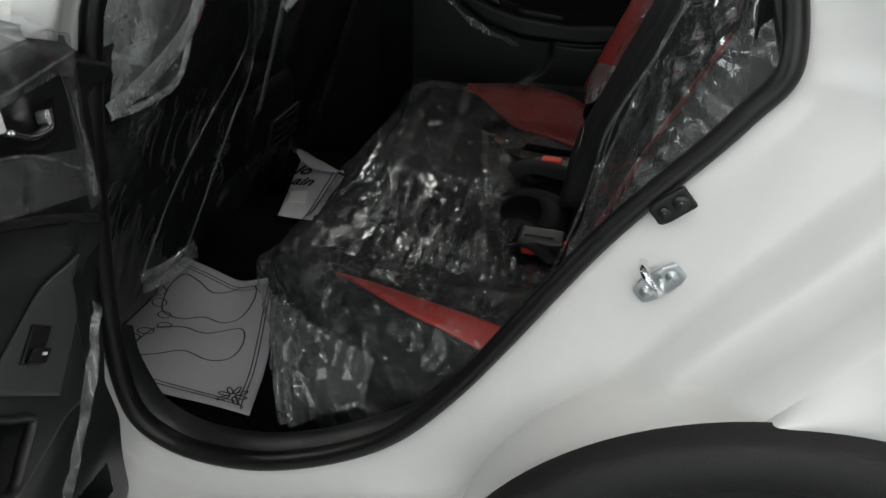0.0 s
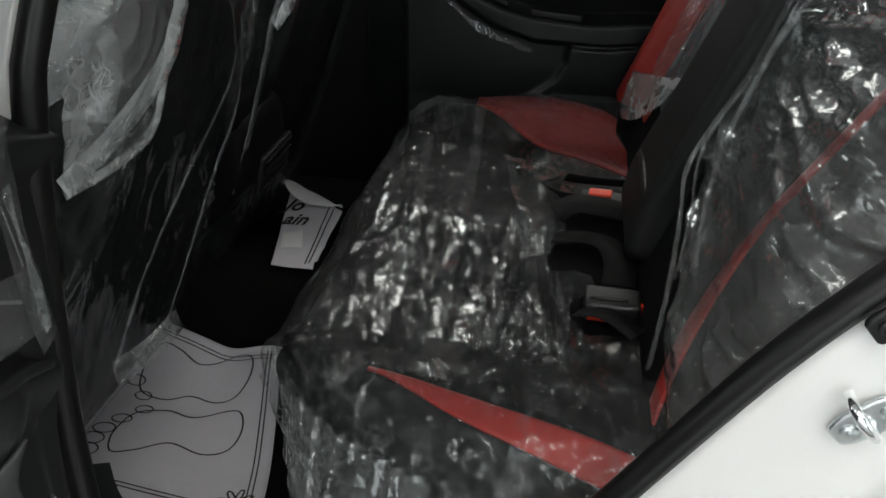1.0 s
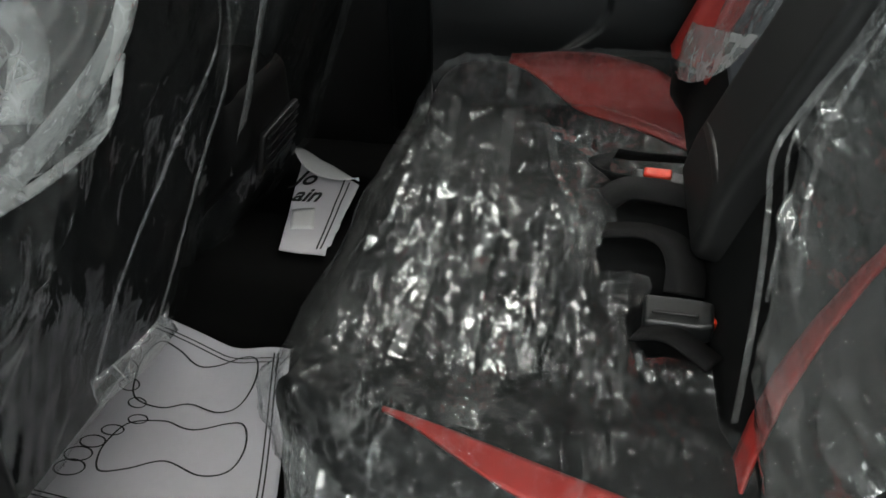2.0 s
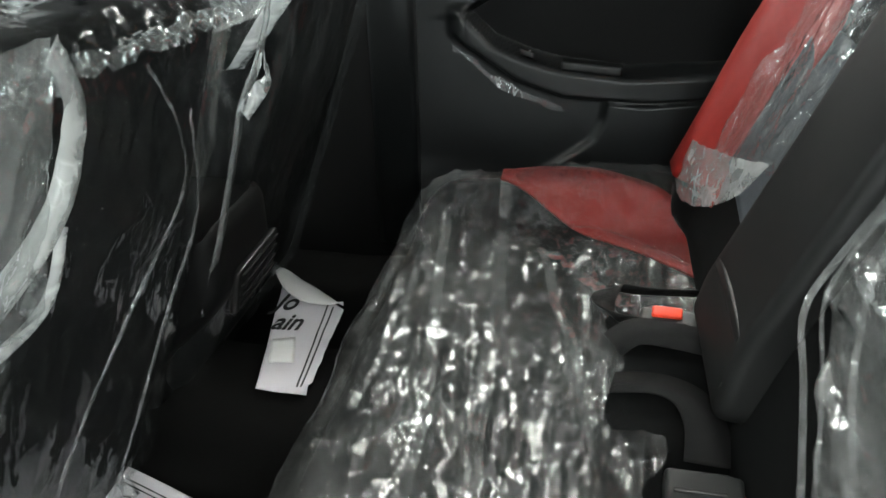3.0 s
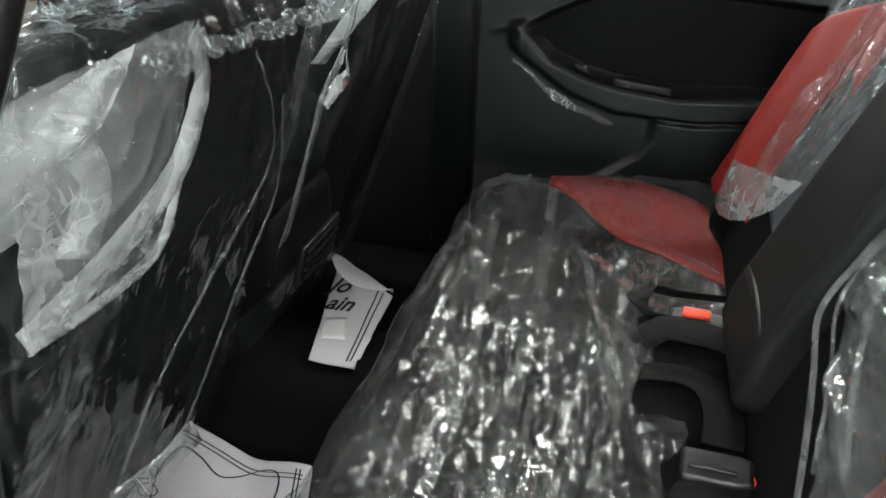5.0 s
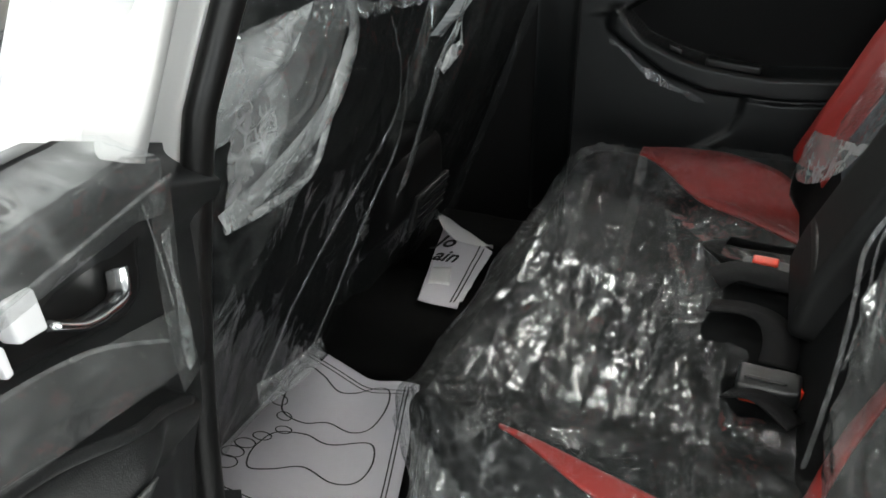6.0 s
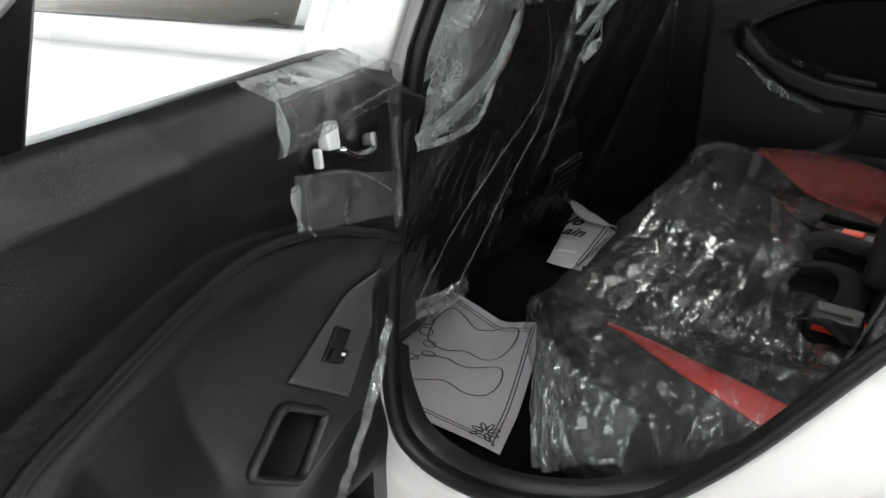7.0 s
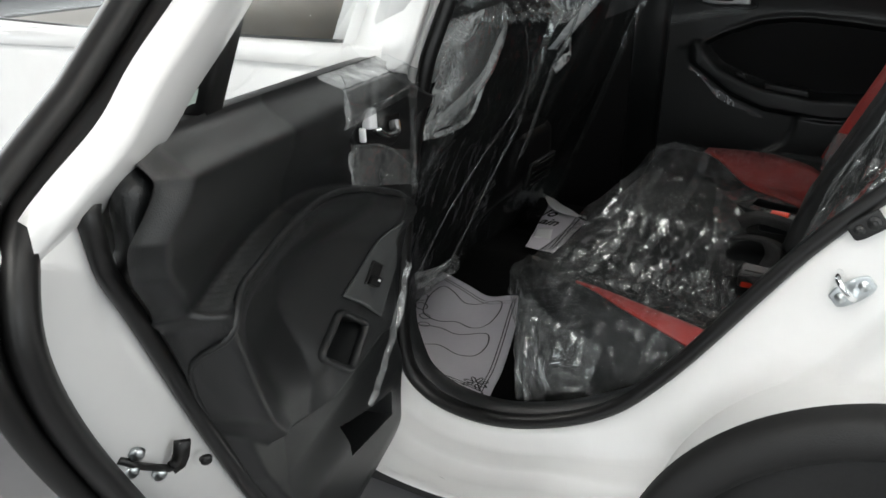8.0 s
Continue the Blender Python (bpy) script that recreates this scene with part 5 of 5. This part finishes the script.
def floor_paper():
    p = thing("paper_mat", -0.72, 1.22, 0.455, "white paper floor mat printed with two bare footprints", "paper mat", "paper mats")
    C = [Vector((-0.535, 1.005)), Vector((-0.90, 1.045)), Vector((-0.96, 1.42)), Vector((-0.597, 1.305))]

    def at(u, v):
        q = C[0].lerp(C[1], u).lerp(C[3].lerp(C[2], u), v)
        return q

    def f(u, v):
        q = at(u, v)
        return (q.x, q.y, paper_height(q.x, q.y))
    part("sheet", grid(36, 36, f), PAPER, p, solid=0.0006)

    def ink(name, pts, wide=0.0028, closed=True, per=8):
        path = [Vector((q.x, q.y, paper_height(q.x, q.y) + 0.0012)) for q in spline([(x, y, 0) for x, y in pts], per, closed)]
        part(name, ribbon(path, wide, (0, 0, 1), closed), INK, p)

    def foot(hx, hy, tx, ty, flip):
        """A bare footprint outline from heel to toes."""
        h, t = Vector((hx, hy)), Vector((tx, ty))
        a = t - h
        b = Vector((-a.y, a.x)) * flip
        sole = [(0, 0.0), (0.05, 0.13), (0.20, 0.17), (0.42, 0.10), (0.60, 0.17), (0.74, 0.20), (0.80, 0.10), (0.80, -0.02), (0.74, -0.15), (0.55, -0.18), (0.38, -0.13), (0.18, -0.16), (0.05, -0.13)]
        ink("footprint", [tuple(h + a * k + b * w) for k, w in sole])
        for k in range(5):
            w = 0.20 - 0.095 * k
            c = h + a * (0.91 - 0.022 * k * k * 0.8 + 0.02 * k) + b * w
            l, e = (0.085 - 0.007 * k), (0.055 - 0.006 * k)
            ink("toe_print", [tuple(c + a * (l * math.cos(x)) + b * (e * math.sin(x))) for x in [2 * math.pi * j / 8 for j in range(8)]], 0.0024, True, 4)
    foot(-0.624, 1.175, -0.880, 1.165, 1)
    foot(-0.643, 1.272, -0.890, 1.290, -1)
    for d in (0.055, 0.075):
        ink("border_line", [tuple(at(0.055 if d < 0.06 else 0.075, v)) for v in (0.97, 0.7, 0.4, d)] + [tuple(at(u, d)) for u in (d + 0.01, 0.3, 0.6, 0.97)], 0.0022, False)
        ink("border_line", [tuple(at(u, 1 - d)) for u in (0.04, 0.3, 0.6, 0.97)], 0.0022, False)
    o = at(0.115, 0.115)
    for k in range(7):
        a = radians(-50 + 45 * k)
        c = o + Vector((math.cos(a), math.sin(a))) * 0.016
        ink("ornament", [tuple(c + Vector((math.cos(a), math.sin(a))) * 0.011 * math.cos(x) + Vector((-math.sin(a), math.cos(a))) * 0.004 * math.sin(x)) for x in [2 * math.pi * j / 8 for j in range(8)]], 0.0028, True, 3)


floor_paper()


def second_paper():
    p = thing("paper_mat", -0.68, 1.64, 0.57, "crumpled white paper mat with printed words on the tunnel", "paper mat", "paper mats")
    c = [Vector((-0.686, 1.505)), Vector((-0.604, 1.498)), Vector((-0.617, 1.740)), Vector((-0.765, 1.86))]

    def height(x, y):
        return 0.568 + 0.005 * noise.noise(Vector((x * 16, y * 16, 5))) + 0.010 * smooth(-0.625, -0.60, x) * noise.noise(Vector((y * 40, 1, 1)))

    def f(u, v):
        q = c[0].lerp(c[1], u).lerp(c[3].lerp(c[2], u), v)
        return (q.x, q.y, height(q.x, q.y))
    part("sheet", grid(24, 40, f), PAPER, p, solid=0.0006)

    def flap(u, v):
        a = Vector((-0.77, 1.865)).lerp(Vector((-0.617, 1.742)), u)
        q = a + Vector((-0.006, -0.060)) * v * math.sin(math.pi * min(1, 0.12 + u * 0.9)) ** 0.6
        return (q.x, q.y, height(q.x, q.y) + 0.012 * math.sin(math.pi * (0.15 + 0.85 * v) * 0.6) + 0.003)
    part("turned_corner", grid(20, 10, flap), WPAPER, p, "turned over corner of the paper", solid=0.0006)
    slip = [Vector((-0.690, 1.568)), Vector((-0.648, 1.573)), Vector((-0.670, 1.643)), Vector((-0.710, 1.636))]

    def g(u, v):
        q = slip[0].lerp(slip[1], u).lerp(slip[3].lerp(slip[2], u), v)
        return (q.x, q.y, height(q.x, q.y) + 0.0015)
    part("white_label", grid(6, 6, g), WPAPER, p, "plain white slip", solid=0.0006)
    for d in (0.78, 0.86):
        path = [c[0].lerp(c[1], d).lerp(c[3].lerp(c[2], d), k / 20) for k in range(1, 20)]
        part("border_line", ribbon([Vector((q.x, q.y, height(q.x, q.y) + 0.0015)) for q in path], 0.003), INK, p)
    for word, x, y, size in (("Jo", -0.738, 1.722, 0.075), ("ain", -0.722, 1.662, 0.070)):
        cu = bpy.data.curves.new("word", "FONT")
        cu.body, cu.size, cu.extrude, cu.offset = word, size, 0.0004, 0.0012
        ob = new("printed_word", cu)
        dg = bpy.context.evaluated_depsgraph_get()
        me = bpy.data.meshes.new_from_object(ob.evaluated_get(dg))
        bpy.data.objects.remove(ob)
        bm = bmesh.new()
        bm.from_mesh(me)
        bm.transform(Matrix.Translation((x, y, height(x, y) + 0.003)) @ pose(0, 0, 0, 0, 0, 3) @ Matrix(((0.62, 0.16, 0, 0), (0, 1, 0, 0), (0, 0, 1, 0), (0, 0, 0, 1))))
        part("printed_word", bm, INK, p, smooth=False)


second_paper()


# ---- tapes and loose film ----
def sheet(name, f, material, label, nu=30, nv=20, seed=0.0, s=0.5):
    def g(u, v):
        q = Vector(f(u, v))
        return q + Vector((0.6, -0.3, 0.5)) * crumple(q, s, (28, 28, 28), seed)
    return single(name, grid(nu, nv, g), material, label, "plastic film", "plastic films")


def door_film(m, seed):
    def loc(f):
        return lambda u, v: m @ Vector(f(u, v))
    # over the belt line above the handle
    def top(u, v):
        a = 0.055 + 0.25 * u
        z = 1.200 - 0.058 * v
        return (a, relief(a, min(z, 1.16)) + 0.013 + 0.003 * v - 0.03 * smooth(0.25, 0, v), z - belt_drop(a) * smooth(1.0, 1.2, z) + 0.006)
    sheet("protective_film", loc(top), TAPE, "clear protective film taped over the door trim", 40, 20, seed)
    def low(u, v):
        a = 0.03 + 0.238 * u
        z = 1.040 + 0.072 * u - 0.048 * v
        return (a, max(relief(a, z), -0.006) + 0.008, z)
    sheet("protective_film", loc(low), TAPE, "clear protective film taped over the door trim", 40, 20, seed + 2)
    def front(u, v):
        return (0.028 + 0.03 * u + 0.01 * math.sin(3 * v), 0.004, 1.135 - 0.15 * v)
    sheet("protective_film", loc(front), TAPE, "clear protective film taped over the door trim", 12, 36, seed + 4)


def film_end(m, s0, z0, s1, z1, wide, seed):
    """A whitened, turned end of a strip of door film."""
    def f(u, v):
        a, z = s0 + (s1 - s0) * u, z0 + (z1 - z0) * u
        return m @ Vector((a + wide * (v - 0.5) * (1 + 0.5 * math.sin(7 * u + seed)), max(relief(a, min(z, 1.16)), -0.012) + 0.012, z - belt_drop(a) * smooth(1.0, 1.2, z)))
    sheet("film_end", f, MILKY, "milky turned end of a strip of protective film", 16, 3, seed, 0.9)


film_end(DOOR, 0.303, 1.196, 0.290, 1.146, 0.011, 61.0)
film_end(DOOR, 0.266, 1.112, 0.262, 1.062, 0.012, 63.0)
film_end(DOOR, 0.040, 1.130, 0.036, 0.990, 0.010, 65.0)
door_film(DOOR, 31.0)


def tape_edges():
    """Bright cut edges of the strips of film on the near door."""
    films = [o for o in scene.objects if o.name.startswith("protective_film")]
    for film, pts in zip(films, ([(0.300, 1.192), (0.268, 1.160), (0.252, 1.141), (0.155, 1.137), (0.060, 1.136), (0.024, 1.134)], [(0.066, 1.032), (0.150, 1.078), (0.235, 1.103), (0.253, 1.100), (0.252, 1.056)], [(0.068, 1.130), (0.058, 1.09), (0.052, 1.05)])):
        path = [DOOR @ Vector((a, max(relief(a, min(z, 1.16)), -0.006) + 0.010, z)) for a, z, _ in spline([(a, z, 0) for a, z in pts], 6)]
        part("cut_edge", ribbon(path, 0.0028, DOOR.to_3x3() @ Vector((0, 1, 0.2))), FOLD, film, "bright cut edge of the film")


tape_edges()


def far_door_film():
    """Strips of film round the handle of the far door."""
    def strip(corners, lift, seed, nu=30, nv=12, material=TAPE, label="clear protective film taped over the door trim"):
        c = [Vector(p) for p in corners]
        def f(u, v):
            q = c[0].lerp(c[1], u).lerp(c[3].lerp(c[2], u), v)
            return (q.x, 2.172 - far_relief(q.x, min(q.y, 1.172)) - lift - 0.004 * math.sin(math.pi * v), q.y)
        sheet("protective_film", f, material, label, nu, nv, seed, 0.8)
    strip([(-0.592, 1.196), (-0.322, 1.198), (-0.336, 1.162), (-0.592, 1.160)], 0.006, 37.0)
    strip([(-0.322, 1.198), (-0.345, 1.198), (-0.352, 1.164), (-0.334, 1.162)], 0.010, 38.0, 8, 8, MILKY, "milky turned end of a strip of protective film")
    strip([(-0.602, 1.19), (-0.563, 1.18), (-0.568, 1.03), (-0.604, 1.03)], 0.008, 39.0, 12, 30)
    strip([(-0.600, 1.052), (-0.345, 1.108), (-0.350, 1.078), (-0.600, 1.026)], 0.010, 40.0)
    strip([(-0.605, 1.035), (-0.565, 1.032), (-0.575, 0.990), (-0.605, 0.992)], 0.012, 42.0, 10, 10, FOLD)


far_door_film()


def peeling(m, s0, s1, z0, z1, n0, seed):
    """A narrow strip of film that has come loose along the arm rest edge."""
    def f(u, v):
        wide = 0.010 + 0.008 * math.sin(9 * u + seed) * math.sin(4 * u)
        return m @ Vector((s0 + (s1 - s0) * u, n0 + 0.006 * v, z0 + (z1 - z0) * u - 0.014 * math.sin(math.pi * u) - wide * v))
    return sheet("protective_film", f, FOLD, "clear film peeling from the arm rest edge", 40, 4, seed, 1.6)


peeling(FARDOOR, 0.092, 0.256, 0.925, 0.808, 0.056, 41.0)
peeling(DOOR, 0.115, 0.275, 0.915, 0.785, 0.010, 43.0)


# ---- other cars in the showroom ----
def parked_car(x, y, paint, label, rz=0, tall=0.915):
    c = thing("parked_car", x, y, GZ, label, "car", "parked cars")
    m = Matrix.Translation((x, y, GZ)) @ pose(0, 0, 0, 0, 0, rz) @ Matrix.Diagonal((1, 1, tall, 1))

    def put(name, bm, material, label="", parent=None, **kw):
        bm.transform(m)
        return part(name, bm, material, parent or c, label, **kw)

    def prof(k):
        # side outline of the body, nose at minus x
        xs = [-2.0, -1.95, -1.6, -1.0, -0.75, 1.2, 1.75, 1.9, 1.95]
        zs = [0.35, 0.72, 0.93, 1.02, 1.01, 0.985, 1.0, 0.8, 0.4]
        return xs[k], zs[k]

    def body(u, v):
        k = min(7, int(u * 8))
        t = u * 8 - k
        x0, z0 = prof(k)
        x1, z1 = prof(k + 1)
        xx, zz = x0 + (x1 - x0) * t, z0 + (z1 - z0) * t
        w = 0.86 - 0.12 * smooth(-1.4, -2.0, xx) - 0.08 * smooth(1.5, 1.95, xx)
        a = -1 + 2 * v
        if abs(a) > 0.8:
            d = (abs(a) - 0.8) / 0.2
            return (xx, math.copysign(w + 0.03 * math.sin(math.pi * d), a), zz - (zz - 0.22) * d)
        return (xx, a / 0.8 * w, zz + (0.065 - 0.05 * smooth(-1.0, -0.7, xx)) * (1 - (a / 0.8) ** 2) - 0.22 * smooth(-0.80, -0.72, xx) * smooth(0.80, 0.74, abs(a)))
    put("body", grid(48, 30, body), paint, "car body", solid=0.01)
    # roof and pillars
    put("roof", grid(12, 10, lambda u, v: (0.17 + 1.33 * u, -0.62 + 1.24 * v, 1.50 + 0.04 * math.sin(math.pi * u) + 0.02 * math.sin(math.pi * v))), paint, solid=0.02)
    for s in (-1, 1):
        put("windscreen_pillar", sweep([Vector((-0.98, s * 0.82, 1.00)), Vector((-0.31, s * 0.75, 1.30)), Vector((0.20, s * 0.62, 1.50))], 0.075, 0.06, (0, 0, 1)), paint)
        put("middle_pillar", sweep([Vector((0.40, s * 0.83, 1.0)), Vector((0.47, s * 0.63, 1.50))], 0.09, 0.03, (1, 0, 0)), RUBBER)
        put("rear_pillar", sweep([Vector((1.45, s * 0.80, 1.03)), Vector((1.40, s * 0.62, 1.50))], 0.35, 0.05, (1, 0, 0)), paint)
        put("side_window", grid(4, 4, lambda u, v: (-0.85 + 2.2 * u + 1.05 * v * (1 - u), s * (0.82 - 0.2 * v), 1.0 + 0.48 * v)), GLASS)
        mir = put("wing_mirror", rbox(0.09, 0.085, 0.065, 0.055, 6, lambda p, n: Vector((-0.63 + p.x, s * 0.98 + p.y, 1.075 + p.z))), paint, "wing mirror in body colour")
        put("mirror_foot", rbox(0.08, 0.09, 0.018, 0.015, 4, lambda p, n: Vector((-0.63 + p.x, s * 0.93 + p.y, 1.00 + p.z))), DARKIN, "", mir)
        put("window_corner", grid(3, 3, lambda u, v: (-0.86 + 0.20 * u, s * 0.835, 0.985 + 0.13 * v * u)), DARKIN)
        for wx in (-1.25, 1.25):
            w = put("wheel", cyl((wx, s * 0.70, 0.31), (wx, s * 0.875, 0.31), 0.31, seg=28), TREAD, "black tyre")
            put("rim", cyl((wx, s * 0.86, 0.31), (wx, s * 0.885, 0.31), 0.2, seg=20), SILVER, "", w)
    put("windscreen", grid(8, 6, lambda u, v: (-1.02 + 1.22 * v - 0.06 * math.sin(math.pi * u), -0.72 + 1.44 * u + (0.12 - 0.24 * u) * v, 0.97 + 0.53 * v)), GLASS)
    put("cabin_floor", rbox(1.05, 0.66, 0.01, 0.008, 4, lambda p, n: Vector((0.36 + p.x, p.y, 0.86 + p.z))), DARKIN, "dark cabin lining")
    put("cowl", rbox(0.08, 0.66, 0.02, 0.015, 5, lambda p, n: Vector((-1.06 + p.x, p.y, 0.985 + p.z))), DARKIN, "black scuttle panel")
    put("wiper", sweep([Vector((-1.06, -0.45, 1.01)), Vector((-0.98, 0.0, 1.03)), Vector((-1.0, 0.4, 1.02))], 0.02, 0.015, (0, 0, 1)), RUBBER)
    put("dashboard", rbox(0.25, 0.62, 0.06, 0.05, 5, lambda p, n: Vector((-0.62 + p.x, p.y, 1.0 + p.z))), DARKIN)
    for s in (-0.35, 0.35):
        put("seat", rbox(0.09, 0.24, 0.34, 0.08, 5, lambda p, n: Vector((0.20 + p.x + 0.3 * p.z, s + p.y, 0.98 + p.z))), FABRIC)
        put("seat_headrest", rbox(0.05, 0.13, 0.09, 0.045, 5, lambda p, n: Vector((0.36 + p.x, s + p.y, 1.40 + p.z))), FABRIC)
    return c


parked_car(0.42, 4.10, ORANGE, "orange hatchback parked beside the white car")
parked_car(-2.25, 6.3, REDPAINT, "tall dark red car parked behind the orange one", tall=1.2)
parked_car(1.9, 7.3, WHITE, "white car parked at the back of the showroom")


def loose_sheet(corners, seed, material, label, nu=26, nv=26, s=2.2):
    c = [Vector(p) for p in corners]
    return sheet("loose_film", lambda u, v: c[0].lerp(c[1], u).lerp(c[3].lerp(c[2], u), v) + Vector((0.012 * math.sin(math.pi * u) * math.sin(math.pi * v), 0, 0)), material, label, nu, nv, seed, s)


def hem(pts, wide, material, normal=(1, -0.3, 0.3), label="milky folded hem of the plastic", per=8, cover=0):
    path = [p + Vector((0.5, -0.3, 0.4)) * crumple(p, 0.8, (40, 40, 40), 3.0) for p in spline(pts, per)]
    return part("hem", ribbon(path, wide, normal), material, COVERS[cover], label, solid=0.0004)


loose_sheet([(-0.525, 0.815, 1.195), (-0.520, 1.0, 1.205), (-0.596, 1.022, 1.0), (-0.592, 0.857, 1.010)], 51.0, BAGFILM, "loose clear plastic bag over the front seat's shoulder", 40, 40, 1.6)
hem([(-0.592, 0.857, 1.012), (-0.585, 0.95, 1.035), (-0.565, 1.02, 1.08), (-0.540, 1.035, 1.15), (-0.520, 1.0, 1.20)], 0.020, MILKY)
hem([(-0.594, 0.860, 1.006), (-0.600, 0.95, 0.995), (-0.596, 1.025, 1.005), (-0.580, 1.045, 1.06)], 0.010, MILKY)
hem([(-0.530, 0.800, 1.195), (-0.545, 0.800, 1.15), (-0.562, 0.812, 1.10)], 0.055, MILKY)
hem([(-0.530, 0.86, 1.165), (-0.550, 0.905, 1.12), (-0.572, 0.90, 1.06)], 0.030, MILKY)
hem([(-0.535, 1.375, 1.16), (-0.565, 1.395, 1.09), (-0.592, 1.395, 1.035), (-0.640, 1.41, 0.90), (-0.695, 1.415, 0.75)], 0.014, FOLD, cover=1)
hem([(-0.560, 1.40, 1.09), (-0.580, 1.445, 1.055), (-0.592, 1.40, 1.03)], 0.020, MILKY, cover=1)
hem([(-0.550, 1.150, 1.150), (-0.575, 1.225, 1.075), (-0.606, 1.262, 0.990), (-0.645, 1.185, 0.891), (-0.687, 1.108, 0.781), (-0.732, 1.070, 0.660)], 0.004, PLEAT, label="long fold in the plastic cover of a front seat")
hem([(-0.572, 1.245, 1.083), (-0.622, 1.315, 0.950), (-0.668, 1.285, 0.830), (-0.715, 1.250, 0.700), (-0.748, 1.225, 0.612)], 0.005, PLEAT, label="long fold in the plastic cover of a front seat")
hem([(-0.748, 1.08, 0.628), (-0.742, 1.16, 0.612), (-0.738, 1.25, 0.61)], 0.035, FOLD, label="loose lower edge of a front seat's plastic cover")
loose_sheet([(-0.62, 0.87, 0.99), (-0.60, 1.02, 1.0), (-0.665, 1.00, 0.88), (-0.70, 0.90, 0.76)], 53.0, SEATFILM, "loose clear plastic hanging down the front seat")
loose_sheet([(-0.612, 1.497, 1.245), (-0.512, 1.575, 1.255), (-0.556, 1.478, 1.130), (-0.680, 1.493, 1.09)], 59.0, BAGFILM, "loose clear plastic bag over the front seat's shoulder", s=1.2)
hem([(-0.525, 1.580, 1.225), (-0.546, 1.490, 1.165), (-0.590, 1.472, 1.105), (-0.636, 1.490, 1.055)], 0.024, MILKY, (1, -0.6, 0.3), cover=1)
loose_sheet([(-0.512, 1.575, 1.245), (-0.520, 1.90, 1.225), (-0.560, 1.91, 1.12), (-0.566, 1.62, 1.11)], 67.0, PLEAT, "clear plastic drawn over the top of a front seat", s=0.6)
# white doubled film and the gathered upper edge on the near front seat
loose_sheet([(-0.548, 0.806, 1.125), (-0.528, 0.812, 1.185), (-0.520, 0.93, 1.205), (-0.545, 0.895, 1.135)], 69.0, MILKY, "white doubled corner of a loose plastic bag", s=1.8)


def gathered_edge():
    """The cover's upper edge, drawn together in small tucks."""
    path = [Vector((-0.538 - 0.004 * math.sin(7 * k), 0.97 + 0.315 * k / 60, 1.178 - 0.012 * k / 60 + 0.004 * math.sin(1.9 * k))) for k in range(61)]
    bm = bmesh.new()
    rings = []
    for k, p in enumerate(path):
        r = 0.0055 + 0.0022 * math.sin(2.3 * k) + 0.002 * noise.noise(Vector((k * 0.9, 4, 2)))
        rings.append([bm.verts.new(p + Vector((r * math.cos(a) * 1.3, 0, r * math.sin(a)))) for a in [2 * math.pi * j / 8 for j in range(8)]])
    for a, b in zip(rings, rings[1:]):
        for j in range(8):
            bm.faces.new((a[j], a[(j + 1) % 8], b[(j + 1) % 8], b[j]))
    part("gathered_edge", bm, FILM, COVERS[0], "gathered upper edge of the film")


gathered_edge()


def gathered(u, v):
    """Film gathered into radial pleats below the cushion's front corner."""
    top = Vector((-0.505, 1.075, 0.715)).lerp(Vector((-0.275, 0.868, 0.705)), u) - Vector((0.02, 0.03, 0)) * math.sin(math.pi * u)
    low = spline([(-0.475, 1.000, 0.615), (-0.425, 0.895, 0.578), (-0.392, 0.853, 0.578), (-0.340, 0.862, 0.605), (-0.282, 0.858, 0.628)], 8)
    k = u * (len(low) - 1)
    i = min(len(low) - 2, int(k))
    foot = low[i].lerp(low[i + 1], k - i)
    q = top.lerp(foot, v)
    pleat = 0.007 * math.sin(u * 44 + 3 * v) * (0.3 + 0.7 * v) + 0.004 * math.sin(u * 97)
    return q + Vector((-0.55, -0.75, 0.1)) * (pleat + 0.018 * math.sin(math.pi * v) * math.sin(math.pi * u))


sheet("loose_film", gathered, FOLD, "gathered clear plastic hanging from the rear cushion", 70, 26, 55.0, 1.4)


def bag_end(u, v):
    """Doubled, rounded lower end of the bag on a backrest."""
    y = 1.945 - 0.40 * u
    top = 0.835 + 0.095 * u
    drop = 0.085 * max(0.0, 1 - (2 * u - 0.95) ** 2) ** 0.5 + 0.004
    z = top - drop * v
    return (lean(z) - 0.028 - 0.030 * math.sin(math.pi * min(1, u * 1.05)) * (1 - 0.6 * v * v), y, z)


sheet("loose_film", bag_end, MILKY, "milky doubled lower end of a backrest cover", 40, 20, 57.0, 0.9)


def edge_pleats():
    """Doubled, upright pleats where the backrest cover is gathered at its inner edge."""
    cover = bpy.data.objects["backrest_cover"]
    edge = [(1.292, 1.10), (1.297, 1.00), (1.299, 0.93), (1.290, 0.880), (1.215, 0.842), (1.118, 0.808), (1.000, 0.766)]
    for k, wide in ((2, 0.007), (3, 0.004), (5, 0.006)):
        pts = []
        for j, (y, z) in enumerate(edge[:7 - k % 2]):
            pts.append((lean(z + 0.016 * k) - 0.027 - 0.004 * math.sin(2.0 * j + k), y - 0.016 * k - 0.004 * k * math.sin(0.5 * j), z + 0.016 * k + 0.003 * math.sin(3.1 * j + k)))
        part("pleat", ribbon(spline(pts, 6), wide, (-0.6, -0.8, 0.3)), PLEAT, cover, "doubled pleat along the edge of the film")


edge_pleats()
